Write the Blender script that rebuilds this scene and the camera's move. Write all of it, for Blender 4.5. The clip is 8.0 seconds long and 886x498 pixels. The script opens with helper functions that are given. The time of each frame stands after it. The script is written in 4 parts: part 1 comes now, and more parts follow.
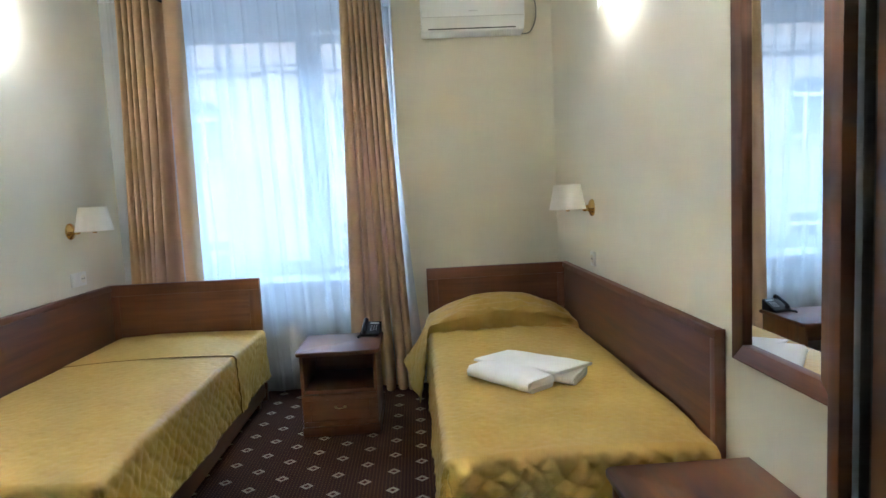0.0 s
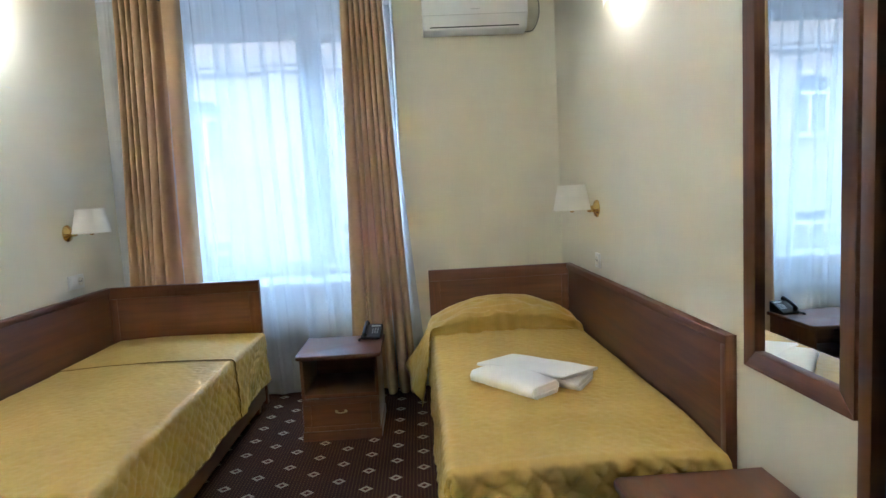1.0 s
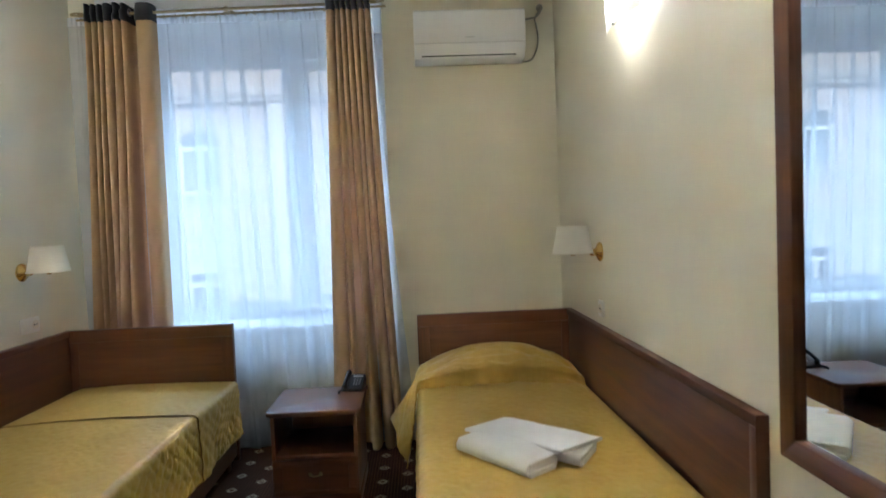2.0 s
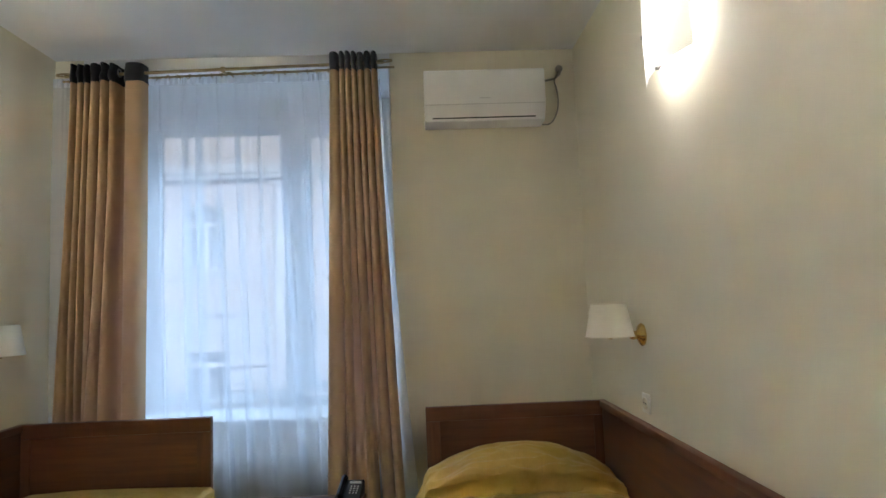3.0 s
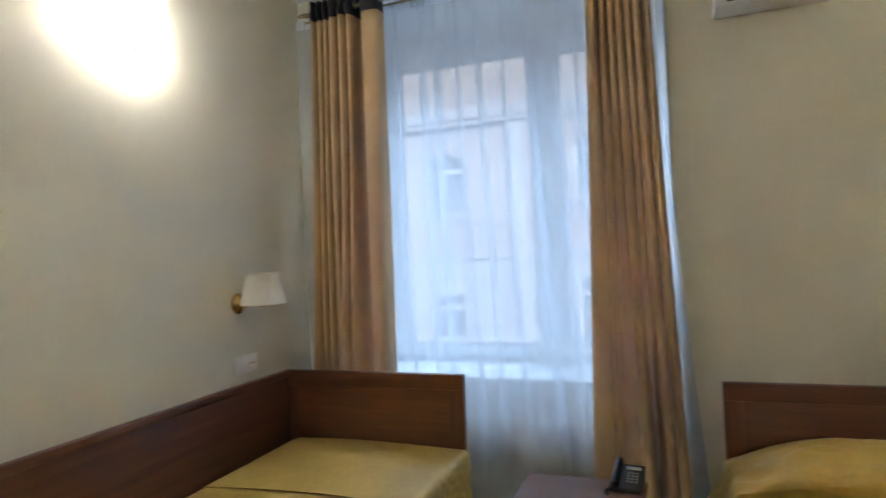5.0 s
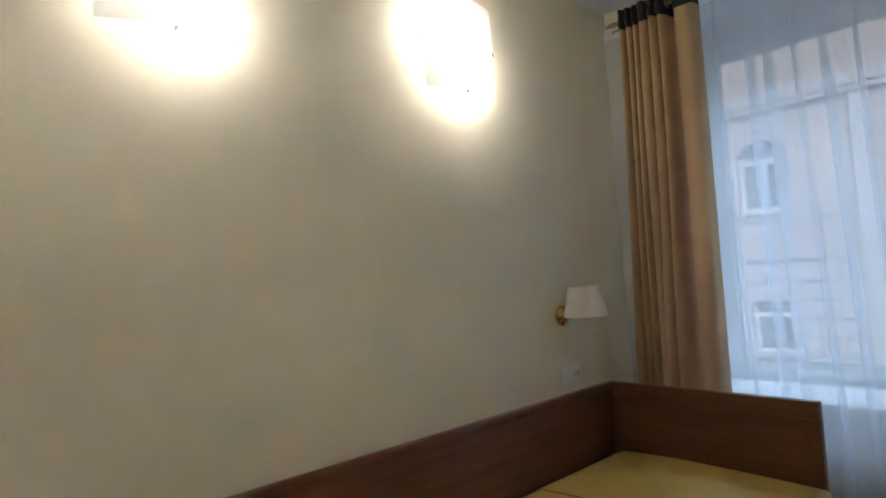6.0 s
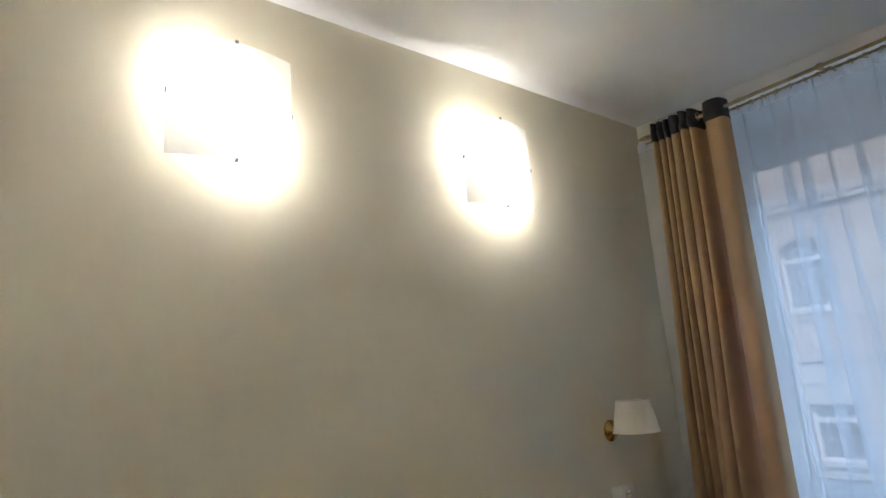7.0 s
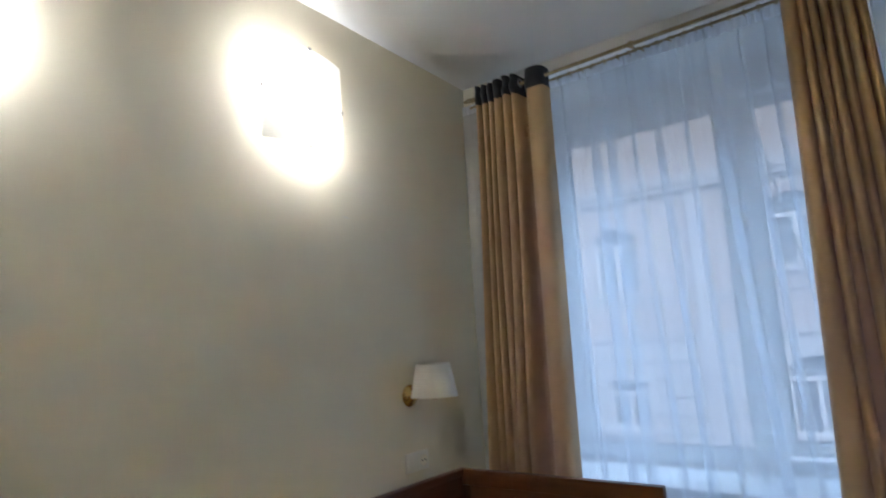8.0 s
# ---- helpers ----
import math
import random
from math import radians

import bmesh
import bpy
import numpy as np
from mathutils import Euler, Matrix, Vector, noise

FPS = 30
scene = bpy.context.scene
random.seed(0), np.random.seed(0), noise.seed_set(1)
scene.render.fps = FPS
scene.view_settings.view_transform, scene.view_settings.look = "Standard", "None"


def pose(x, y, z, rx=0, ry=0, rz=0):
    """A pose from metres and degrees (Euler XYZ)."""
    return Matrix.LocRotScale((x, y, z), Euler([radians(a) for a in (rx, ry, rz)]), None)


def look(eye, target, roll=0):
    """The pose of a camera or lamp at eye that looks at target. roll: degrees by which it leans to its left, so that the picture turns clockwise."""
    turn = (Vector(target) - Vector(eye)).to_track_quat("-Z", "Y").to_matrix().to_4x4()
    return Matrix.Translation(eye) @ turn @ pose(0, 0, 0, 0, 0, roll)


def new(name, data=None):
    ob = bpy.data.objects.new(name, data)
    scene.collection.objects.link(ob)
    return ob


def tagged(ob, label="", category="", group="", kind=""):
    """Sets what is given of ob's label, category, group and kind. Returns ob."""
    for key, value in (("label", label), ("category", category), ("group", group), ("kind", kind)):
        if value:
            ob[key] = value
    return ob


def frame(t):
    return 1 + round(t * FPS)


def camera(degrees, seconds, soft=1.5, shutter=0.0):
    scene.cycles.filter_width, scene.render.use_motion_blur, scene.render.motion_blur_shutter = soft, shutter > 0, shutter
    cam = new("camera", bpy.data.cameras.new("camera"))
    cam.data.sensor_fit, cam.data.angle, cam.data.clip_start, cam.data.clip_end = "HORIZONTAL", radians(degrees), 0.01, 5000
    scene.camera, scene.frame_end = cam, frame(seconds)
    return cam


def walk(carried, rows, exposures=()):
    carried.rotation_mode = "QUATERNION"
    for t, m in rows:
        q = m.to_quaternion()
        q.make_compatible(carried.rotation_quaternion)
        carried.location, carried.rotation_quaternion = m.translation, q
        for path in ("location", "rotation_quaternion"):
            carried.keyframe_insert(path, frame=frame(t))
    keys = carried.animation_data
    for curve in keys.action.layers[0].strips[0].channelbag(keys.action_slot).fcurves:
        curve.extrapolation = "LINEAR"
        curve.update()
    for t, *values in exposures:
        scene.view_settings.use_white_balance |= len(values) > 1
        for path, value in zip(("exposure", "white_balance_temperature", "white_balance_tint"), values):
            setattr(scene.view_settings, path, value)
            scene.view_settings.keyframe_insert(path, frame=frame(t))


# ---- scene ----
cam = camera(73.1, 8.0, shutter=0.3)
PATH = [
    (0, (2.025, -4.189, 1.339), (2.109, -2.199, 1.156), -2.8),
    (0.5, (2.004, -4.168, 1.347), (2.094, -2.179, 1.162), -2.7),
    (1, (2.027, -4.133, 1.346), (2.104, -2.143, 1.162), -2.9),
    (1.2, (2.031, -4.102, 1.35), (2.114, -2.113, 1.163), -2.9),
    (1.5, (2.101, -4.001, 1.339), (2.167, -2.01, 1.162), -3.0),
    (1.8, (2.087, -3.939, 1.368), (2.179, -1.947, 1.215), -2.7),
    (2, (2.107, -3.841, 1.396), (2.185, -1.844, 1.311), -2.3),
    (2.2, (2.082, -3.754, 1.416), (2.151, -1.755, 1.409), -2.1),
    (3.3, (2.097, -3.297, 1.391), (2.152, -1.307, 1.58), -2.2),
    (3.5, (2.071, -3.219, 1.401), (2.043, -1.225, 1.551), -1.9),
    (4, (1.964, -3.042, 1.392), (1.824, -1.049, 1.487), -1.6),
    (4.2, (1.935, -2.995, 1.379), (1.734, -1.005, 1.428), -1.8),
    (5.3, (1.861, -2.883, 1.418), (0.891, -1.135, 1.45), -3.1),
    (5.5, (1.852, -2.881, 1.398), (0.677, -1.263, 1.456), -3.5),
    (5.8, (1.81, -2.935, 1.426), (0.408, -1.511, 1.497), -3.8),
    (6, (1.804, -2.961, 1.462), (0.316, -1.627, 1.549), -4.0),
    (6.5, (1.8, -2.989, 1.515), (0.268, -1.749, 1.855), -4.9),
    (7, (1.799, -2.993, 1.524), (0.285, -1.756, 1.942), -4.2),
    (7.5, (1.806, -2.875, 1.525), (0.425, -1.48, 1.91), -3.6),
    (7.8, (1.799, -2.795, 1.478), (0.554, -1.273, 1.841), -3.4),
    (8, (1.754, -2.714, 1.443), (0.599, -1.112, 1.758), -3.2),
]

# ---- light ----
EXPOSURES = [(0.0, 3.70, 5480, 10), (1.6, 3.64, 5620, 10), (2.2, 3.27, 5950, 11), (3.5, 3.04, 6080, 13), (4.2, 3.24, 6100, 13), (5.4, 2.86, 5980, 13), (6.2, 2.50, 6400, 14), (7.0, 2.46, 6180, 14), (7.8, 2.56, 5850, 14), (8.0, 2.56, 5780, 14)]
walk(cam, [(t, look(eye, target, roll)) for t, eye, target, roll in PATH], EXPOSURES)

world = bpy.data.worlds.new("sky")
scene.world = world
world.use_nodes = True
wn, wl = world.node_tree.nodes, world.node_tree.links
sky = wn.new("ShaderNodeTexSky")
sky.sky_type, sky.sun_disc = "NISHITA", False
sky.sun_elevation, sky.sun_rotation = radians(38), radians(150)
wl.new(sky.outputs[0], wn["Background"].inputs[0])
wn["Background"].inputs[1].default_value = 0.067
sun_data = bpy.data.lights.new("sun", "SUN")
sun_data.energy, sun_data.angle, sun_data.color = 0.5, radians(14), (1.0, 0.96, 0.9)
sun = new("sun", sun_data)
sun.matrix_world = look((0, 0, 20), (-3.0, 6.0, 14.0))

# the open sky over the courtyard, above the window head
sky_data = bpy.data.lights.new("courtyard_sky", "AREA")
sky_data.shape, sky_data.size, sky_data.size_y = "RECTANGLE", 2.4, 1.3
sky_data.energy, sky_data.color = 17.5, (0.55, 0.77, 1.0)
sky_lamp = new("courtyard_sky", sky_data)
sky_lamp.matrix_world = look((1.07, 1.75, 3.75), (1.07, 0.1, 1.5))

ROOM_W, ROOM_H, BACK = 3.02, 2.865, -5.2
GLASS_Y = 0.62
SCONCE_WATTS = 1.75


# ---- materials ----
def material(name, colour, rough=0.5, metal=0.0):
    m = bpy.data.materials.new(name)
    m.use_nodes = True
    b = m.node_tree.nodes["Principled BSDF"]
    b.inputs["Base Color"].default_value = (*colour, 1)
    b.inputs["Roughness"].default_value = rough
    b.inputs["Metallic"].default_value = metal
    return m, m.node_tree.nodes, m.node_tree.links, b


def noise_node(n, l, scale, detail=4, stretch=(1, 1, 1), rough=0.55):
    tc, mp, no = n.new("ShaderNodeTexCoord"), n.new("ShaderNodeMapping"), n.new("ShaderNodeTexNoise")
    mp.inputs["Scale"].default_value = stretch
    no.inputs["Scale"].default_value, no.inputs["Detail"].default_value = scale, detail
    no.inputs["Roughness"].default_value = rough
    l.new(tc.outputs["Object"], mp.inputs[0])
    l.new(mp.outputs[0], no.inputs["Vector"])
    return no


def ramp(n, l, src, stops):
    r = n.new("ShaderNodeValToRGB")
    while len(r.color_ramp.elements) < len(stops):
        r.color_ramp.elements.new(0.5)
    for e, (p, c) in zip(r.color_ramp.elements, stops):
        e.position, e.color = p, (*c, 1)
    l.new(src, r.inputs[0])
    return r


def bump(n, l, src, b, strength, dist, prev=None):
    k = n.new("ShaderNodeBump")
    k.inputs["Strength"].default_value, k.inputs["Distance"].default_value = strength, dist
    l.new(src, k.inputs["Height"])
    if prev:
        l.new(prev.outputs[0], k.inputs["Normal"])
    l.new(k.outputs[0], b.inputs["Normal"])
    return k


def math_node(n, l, op, a, b=None, c=None):
    k = n.new("ShaderNodeMath")
    k.operation = op
    for i, v in enumerate((a, b, c)):
        if v is None:
            continue
        if isinstance(v, (int, float)):
            k.inputs[i].default_value = v
        else:
            l.new(v, k.inputs[i])
    return k.outputs[0]


def mottled(name, dark, light, scale, rough, fine=220, strength=0.15, dist=0.002, stretch=(1, 1, 1), metal=0.0, spread=(0.3, 0.7)):
    m, n, l, b = material(name, light, rough, metal)
    big = noise_node(n, l, scale, 5, stretch)
    l.new(ramp(n, l, big.outputs[0], [(spread[0], dark), (spread[1], light)]).outputs[0], b.inputs["Base Color"])
    small = noise_node(n, l, fine, 3)
    bump(n, l, small.outputs[0], b, strength, dist)
    return m


def wood(name, axis):
    s = [26, 26, 26]
    s["xyz".index(axis)] = 1.6
    m, n, l, b = material(name, (0.12, 0.035, 0.016), 0.33)
    g = noise_node(n, l, 1.0, 7, s, 0.62)
    c = ramp(n, l, g.outputs[0], [(0.25, (0.074, 0.021, 0.0072)), (0.5, (0.130, 0.040, 0.0125)), (0.78, (0.188, 0.067, 0.021))])
    big = noise_node(n, l, 1.3, 2)
    mx = n.new("ShaderNodeMix")
    mx.data_type, mx.blend_type = "RGBA", "MULTIPLY"
    mx.inputs[0].default_value = 0.6
    l.new(c.outputs[0], mx.inputs[6])
    l.new(ramp(n, l, big.outputs[0], [(0.3, (0.72, 0.70, 0.7)), (0.7, (1.15, 1.1, 1.05))]).outputs[0], mx.inputs[7])
    l.new(mx.outputs[2], b.inputs["Base Color"])
    l.new(math_node(n, l, "MULTIPLY_ADD", g.outputs[0], 0.16, 0.34), b.inputs["Roughness"])
    b.inputs["Coat Weight"].default_value, b.inputs["Coat Roughness"].default_value = 0.12, 0.25
    bump(n, l, g.outputs[0], b, 0.12, 0.001)
    return m


def cloth(name, dark, light, rough, translucent, transparent=0.0, scale=6, sheen=0.3, weave=900, stretch=(1, 1, 1), through_tint=None):
    m, n, l, b = material(name, light, rough)
    no = noise_node(n, l, scale, 4, stretch)
    col = ramp(n, l, no.outputs[0], [(0.3, dark), (0.7, light)])
    l.new(col.outputs[0], b.inputs["Base Color"])
    b.inputs["Sheen Weight"].default_value, b.inputs["Sheen Roughness"].default_value = sheen, 0.4
    b.inputs["Specular IOR Level"].default_value = 0.3
    fine = noise_node(n, l, weave, 2)
    bump(n, l, fine.outputs[0], b, 0.2, 0.0008)
    out, last = n["Material Output"], b.outputs[0]
    if translucent:
        t, mx = n.new("ShaderNodeBsdfTranslucent"), n.new("ShaderNodeMixShader")
        if through_tint:
            t.inputs[0].default_value = (*through_tint, 1)
        else:
            l.new(col.outputs[0], t.inputs[0])
        mx.inputs[0].default_value = translucent
        l.new(last, mx.inputs[1])
        l.new(t.outputs[0], mx.inputs[2])
        last = mx.outputs[0]
    if transparent:
        t, mx = n.new("ShaderNodeBsdfTransparent"), n.new("ShaderNodeMixShader")
        mx.inputs[0].default_value = transparent
        l.new(last, mx.inputs[1])
        l.new(t.outputs[0], mx.inputs[2])
        last = mx.outputs[0]
    l.new(last, out.inputs[0])
    return m


WALL = mottled("wall_paint", (0.70, 0.642, 0.487), (0.745, 0.686, 0.53), 1.7, 0.7, 260, 0.25, 0.0012)
CEIL = mottled("ceiling_paint", (0.76, 0.75, 0.72), (0.80, 0.79, 0.77), 2.0, 0.85, 180, 0.1, 0.001)
REVEAL = mottled("reveal_paint", (0.76, 0.76, 0.75), (0.82, 0.82, 0.81), 2.0, 0.6, 180, 0.1, 0.001)
PVC = mottled("white_plastic", (0.80, 0.81, 0.82), (0.84, 0.85, 0.86), 3, 0.28, 60, 0.03, 0.0005)
AC_WHITE = mottled("appliance_plastic", (0.80, 0.80, 0.78), (0.84, 0.84, 0.82), 3, 0.32, 60, 0.03, 0.0005)
AC_GREY = mottled("appliance_grey_plastic", (0.60, 0.60, 0.58), (0.65, 0.65, 0.63), 3, 0.4, 60, 0.03, 0.0005)
SLOT = mottled("dark_slot", (0.03, 0.03, 0.03), (0.05, 0.05, 0.05), 8, 0.6)
SOCKET = mottled("socket_plastic", (0.74, 0.71, 0.62), (0.79, 0.76, 0.67), 8, 0.3, 60, 0.03, 0.0004)
BRASS = mottled("polished_brass", (0.62, 0.42, 0.15), (0.80, 0.58, 0.24), 14, 0.18, 90, 0.05, 0.0005, metal=1.0)
ROD = mottled("antique_brass", (0.30, 0.23, 0.12), (0.48, 0.38, 0.22), 14, 0.3, 90, 0.08, 0.0005, metal=1.0)
STEEL = mottled("dull_steel", (0.25, 0.25, 0.25), (0.38, 0.38, 0.37), 14, 0.35, 90, 0.05, 0.0005, metal=1.0)
ALU = mottled("brushed_aluminium", (0.04, 0.04, 0.037), (0.07, 0.07, 0.063), 3, 0.5, 300, 0.08, 0.0004, stretch=(30, 30, 1), metal=0.3)
PHONE = mottled("black_plastic", (0.014, 0.015, 0.018), (0.022, 0.023, 0.027), 12, 0.35, 300, 0.1, 0.0004)
PHONE_GREY = mottled("grey_plastic", (0.30, 0.31, 0.32), (0.42, 0.43, 0.44), 40, 0.4)
SCREEN = mottled("phone_screen", (0.45, 0.48, 0.47), (0.55, 0.57, 0.56), 20, 0.15)
CABLE = mottled("grey_cable", (0.20, 0.19, 0.16), (0.28, 0.26, 0.22), 20, 0.5)
RADIATOR = mottled("radiator_enamel", (0.68, 0.66, 0.58), (0.74, 0.72, 0.64), 4, 0.35, 60, 0.05, 0.0005)
WOOD_X, WOOD_Y, WOOD_Z = wood("mahogany_along_x", "x"), wood("mahogany_along_y", "y"), wood("mahogany_upright", "z")
TOWEL = mottled("terry_cotton", (0.84, 0.84, 0.85), (0.90, 0.90, 0.91), 9, 0.95, 420, 0.7, 0.002)
CURTAIN = cloth("gold_curtain_satin", (0.52, 0.348, 0.175), (0.58, 0.395, 0.207), 0.5, 0.15, 0, 4, 0.06, 900, (1, 1, 0.3), (0.50, 0.255, 0.21))
HEADER = cloth("charcoal_header_band", (0.022, 0.022, 0.026), (0.04, 0.04, 0.045), 0.6, 0.0, 0, 9, 0.2)
SHEER = cloth("white_voile", (0.83, 0.865, 0.92), (0.87, 0.90, 0.955), 0.8, 0.80, 0.48, 3, 0.0)
TAPE = cloth("white_header_tape", (0.80, 0.84, 0.91), (0.86, 0.89, 0.95), 0.8, 0.62, 0.25, 3, 0.0)
SHADE = cloth("cream_lampshade_fabric", (0.85, 0.81, 0.69), (0.89, 0.85, 0.74), 0.8, 0.3, 0, 12, 0.1, 700)
SHADE_RIM = mottled("shade_trim", (0.72, 0.66, 0.52), (0.78, 0.72, 0.58), 14, 0.8)
FACADE_PINK = mottled("peach_stucco", (0.22, 0.19, 0.168), (0.26, 0.226, 0.20), 0.6, 0.9, 20, 0.4, 0.01)
FACADE_PALE = mottled("pale_stucco", (0.235, 0.235, 0.235), (0.28, 0.28, 0.28), 0.6, 0.9, 20, 0.4, 0.01)
FACADE_TRIM = mottled("grey_stone_trim", (0.225, 0.225, 0.225), (0.265, 0.265, 0.265), 1.2, 0.9, 20, 0.4, 0.01)
FACADE_GLASS = mottled("dark_window_glass", (0.05, 0.055, 0.06), (0.08, 0.085, 0.095), 0.8, 0.22)
ROOF = mottled("grey_sheet_roof", (0.18, 0.18, 0.19), (0.25, 0.25, 0.26), 0.8, 0.5)
YARD = mottled("courtyard_asphalt", (0.045, 0.045, 0.045), (0.07, 0.07, 0.068), 0.7, 0.9, 40, 0.5, 0.01)


def bedspread_material():
    m, n, l, b = material("gold_quilted_satin", (0.50, 0.33, 0.09), 0.45)
    blotch = noise_node(n, l, 5, 4)
    damask = noise_node(n, l, 44, 5, (1, 0.85, 1), 0.65)
    base = ramp(n, l, blotch.outputs[0], [(0.3, (0.465, 0.292, 0.056)), (0.7, (0.545, 0.355, 0.084))])
    mx = n.new("ShaderNodeMix")
    mx.data_type, mx.blend_type = "RGBA", "MULTIPLY"
    mx.inputs[0].default_value = 0.32
    l.new(base.outputs[0], mx.inputs[6])
    l.new(ramp(n, l, damask.outputs[0], [(0.40, (0.90, 0.89, 0.87)), (0.58, (1.05, 1.05, 1.06))]).outputs[0], mx.inputs[7])
    l.new(mx.outputs[2], b.inputs["Base Color"])
    l.new(math_node(n, l, "MULTIPLY_ADD", damask.outputs[0], -0.25, 0.58), b.inputs["Roughness"])
    b.inputs["Sheen Weight"].default_value, b.inputs["Sheen Roughness"].default_value = 0.1, 0.35
    b.inputs["Sheen Tint"].default_value = (0.95, 0.85, 0.6, 1)
    k = bump(n, l, damask.outputs[0], b, 0.3, 0.003)
    fine = noise_node(n, l, 700, 2)
    bump(n, l, fine.outputs[0], b, 0.15, 0.0006, k)
    return m


def carpet_material():
    m, n, l, b = material("patterned_carpet", (0.04, 0.012, 0.01), 0.95)
    tc, sp = n.new("ShaderNodeTexCoord"), n.new("ShaderNodeSeparateXYZ")
    l.new(tc.outputs["Object"], sp.inputs[0])
    x, y = sp.outputs[0], sp.outputs[1]

    def cell(v, period, phase):
        f = math_node(n, l, "FRACT", math_node(n, l, "DIVIDE", math_node(n, l, "SUBTRACT", v, phase - period / 2), period))
        return math_node(n, l, "ABSOLUTE", math_node(n, l, "MULTIPLY", math_node(n, l, "SUBTRACT", f, 0.5), period))

    def motif(px, py):
        return math_node(n, l, "ADD", math_node(n, l, "MULTIPLY", cell(x, 0.272, px), 0.92), cell(y, 0.186, py))

    d = math_node(n, l, "MINIMUM", motif(1.58, -0.061), motif(1.716, -0.154))
    pale = math_node(n, l, "LESS_THAN", d, 0.031)
    core = math_node(n, l, "LESS_THAN", d, 0.014)
    ring = math_node(n, l, "SUBTRACT", pale, core)
    dots = math_node(n, l, "MULTIPLY", math_node(n, l, "LESS_THAN", cell(x, 0.017, 0.0), 0.0032), math_node(n, l, "LESS_THAN", cell(y, 0.0186, 0.0), 0.0045))
    tuft, wear = noise_node(n, l, 330, 2), noise_node(n, l, 2.2, 4)
    ground = ramp(n, l, wear.outputs[0], [(0.3, (0.033, 0.0120, 0.0072)), (0.7, (0.049, 0.0185, 0.0105))])

    def mix(fac, a, c):
        k = n.new("ShaderNodeMix")
        k.data_type = "RGBA"
        l.new(fac, k.inputs[0])
        l.new(a, k.inputs[6])
        k.inputs[7].default_value = (*c, 1)
        return k.outputs[2]

    col = mix(math_node(n, l, "MULTIPLY", dots, 0.55), ground.outputs[0], (0.16, 0.075, 0.03))
    col = mix(ring, col, (0.34, 0.27, 0.18))
    col = mix(core, col, (0.075, 0.022, 0.012))
    k = n.new("ShaderNodeMix")
    k.data_type, k.blend_type = "RGBA", "MULTIPLY"
    k.inputs[0].default_value = 0.7
    l.new(col, k.inputs[6])
    l.new(ramp(n, l, tuft.outputs[0], [(0.3, (0.6, 0.6, 0.6)), (0.7, (1.2, 1.2, 1.2))]).outputs[0], k.inputs[7])
    l.new(k.outputs[2], b.inputs["Base Color"])
    b.inputs["Specular IOR Level"].default_value = 0.1
    bump(n, l, tuft.outputs[0], b, 0.5, 0.004)
    return m


SPREAD, CARPET = bedspread_material(), carpet_material()

GLASS, _n, _l, _b = material("clear_glass", (0.97, 0.99, 0.98), 0.0)
_b.inputs["Transmission Weight"].default_value, _b.inputs["IOR"].default_value = 1.0, 1.45
MIRROR, _n, _l, _b = material("silvered_mirror", (0.86, 0.88, 0.87), 0.015, 1.0)
FROST, _n, _l, _b = material("frosted_glass", (0.9, 0.9, 0.88), 0.4)
_t, _m = _n.new("ShaderNodeBsdfTranslucent"), _n.new("ShaderNodeMixShader")
_t.inputs[0].default_value = (0.86, 0.86, 0.85, 1)
_m.inputs[0].default_value = 0.36
_l.new(_b.outputs[0], _m.inputs[1])
_l.new(_t.outputs[0], _m.inputs[2])
_l.new(_m.outputs[0], _n["Material Output"].inputs[0])

OPAL, _n, _l, _b = material("opal_glass", (0.92, 0.92, 0.90), 0.35)
_t, _m = _n.new("ShaderNodeBsdfTranslucent"), _n.new("ShaderNodeMixShader")
_t.inputs[0].default_value = (0.90, 0.89, 0.87, 1)
_m.inputs[0].default_value = 0.55
_l.new(_b.outputs[0], _m.inputs[1])
_l.new(_t.outputs[0], _m.inputs[2])
_l.new(_m.outputs[0], _n["Material Output"].inputs[0])

# ---- mesh helpers ----
def finish(bm, angle=38):
    bmesh.ops.recalc_face_normals(bm, faces=bm.faces)
    lim = radians(angle)
    for e in bm.edges:
        e.smooth = len(e.link_faces) == 2 and e.calc_face_angle(0) < lim
    for f in bm.faces:
        f.smooth = True


def mesh_of(name, bm, mat, angle=38):
    finish(bm, angle)
    me = bpy.data.meshes.new(name)
    bm.to_mesh(me)
    bm.free()
    me.materials.append(mat)
    return me


def part(name, bm, mat, parent, label="", angle=38):
    ob = new(name, mesh_of(name, bm, mat, angle))
    ob.parent = parent
    return tagged(ob, label)


def thing(name, at, label, category, group="", turn=0):
    ob = new(name)
    ob.empty_display_size = 0.1
    ob.matrix_basis = pose(*at, 0, 0, turn)
    return tagged(ob, label, category, group)


def setting(name, bm, mat, label="", category=""):
    return tagged(new(name, mesh_of(name, bm, mat)), label, category, kind="structure")


def box(bm, x0, x1, y0, y1, z0, z1, bevel=0.0, seg=2):
    made = bmesh.ops.create_cube(bm, size=1.0)["verts"]
    for v in made:
        v.co = Vector(((x0 + x1) / 2 + v.co.x * (x1 - x0), (y0 + y1) / 2 + v.co.y * (y1 - y0), (z0 + z1) / 2 + v.co.z * (z1 - z0)))
    if bevel:
        es = list({e for v in made for e in v.link_edges})
        bmesh.ops.bevel(bm, geom=es, offset=bevel, segments=seg, profile=0.5, affect="EDGES")
    return bm


def boxed(*a, **k):
    return box(bmesh.new(), *a, **k)


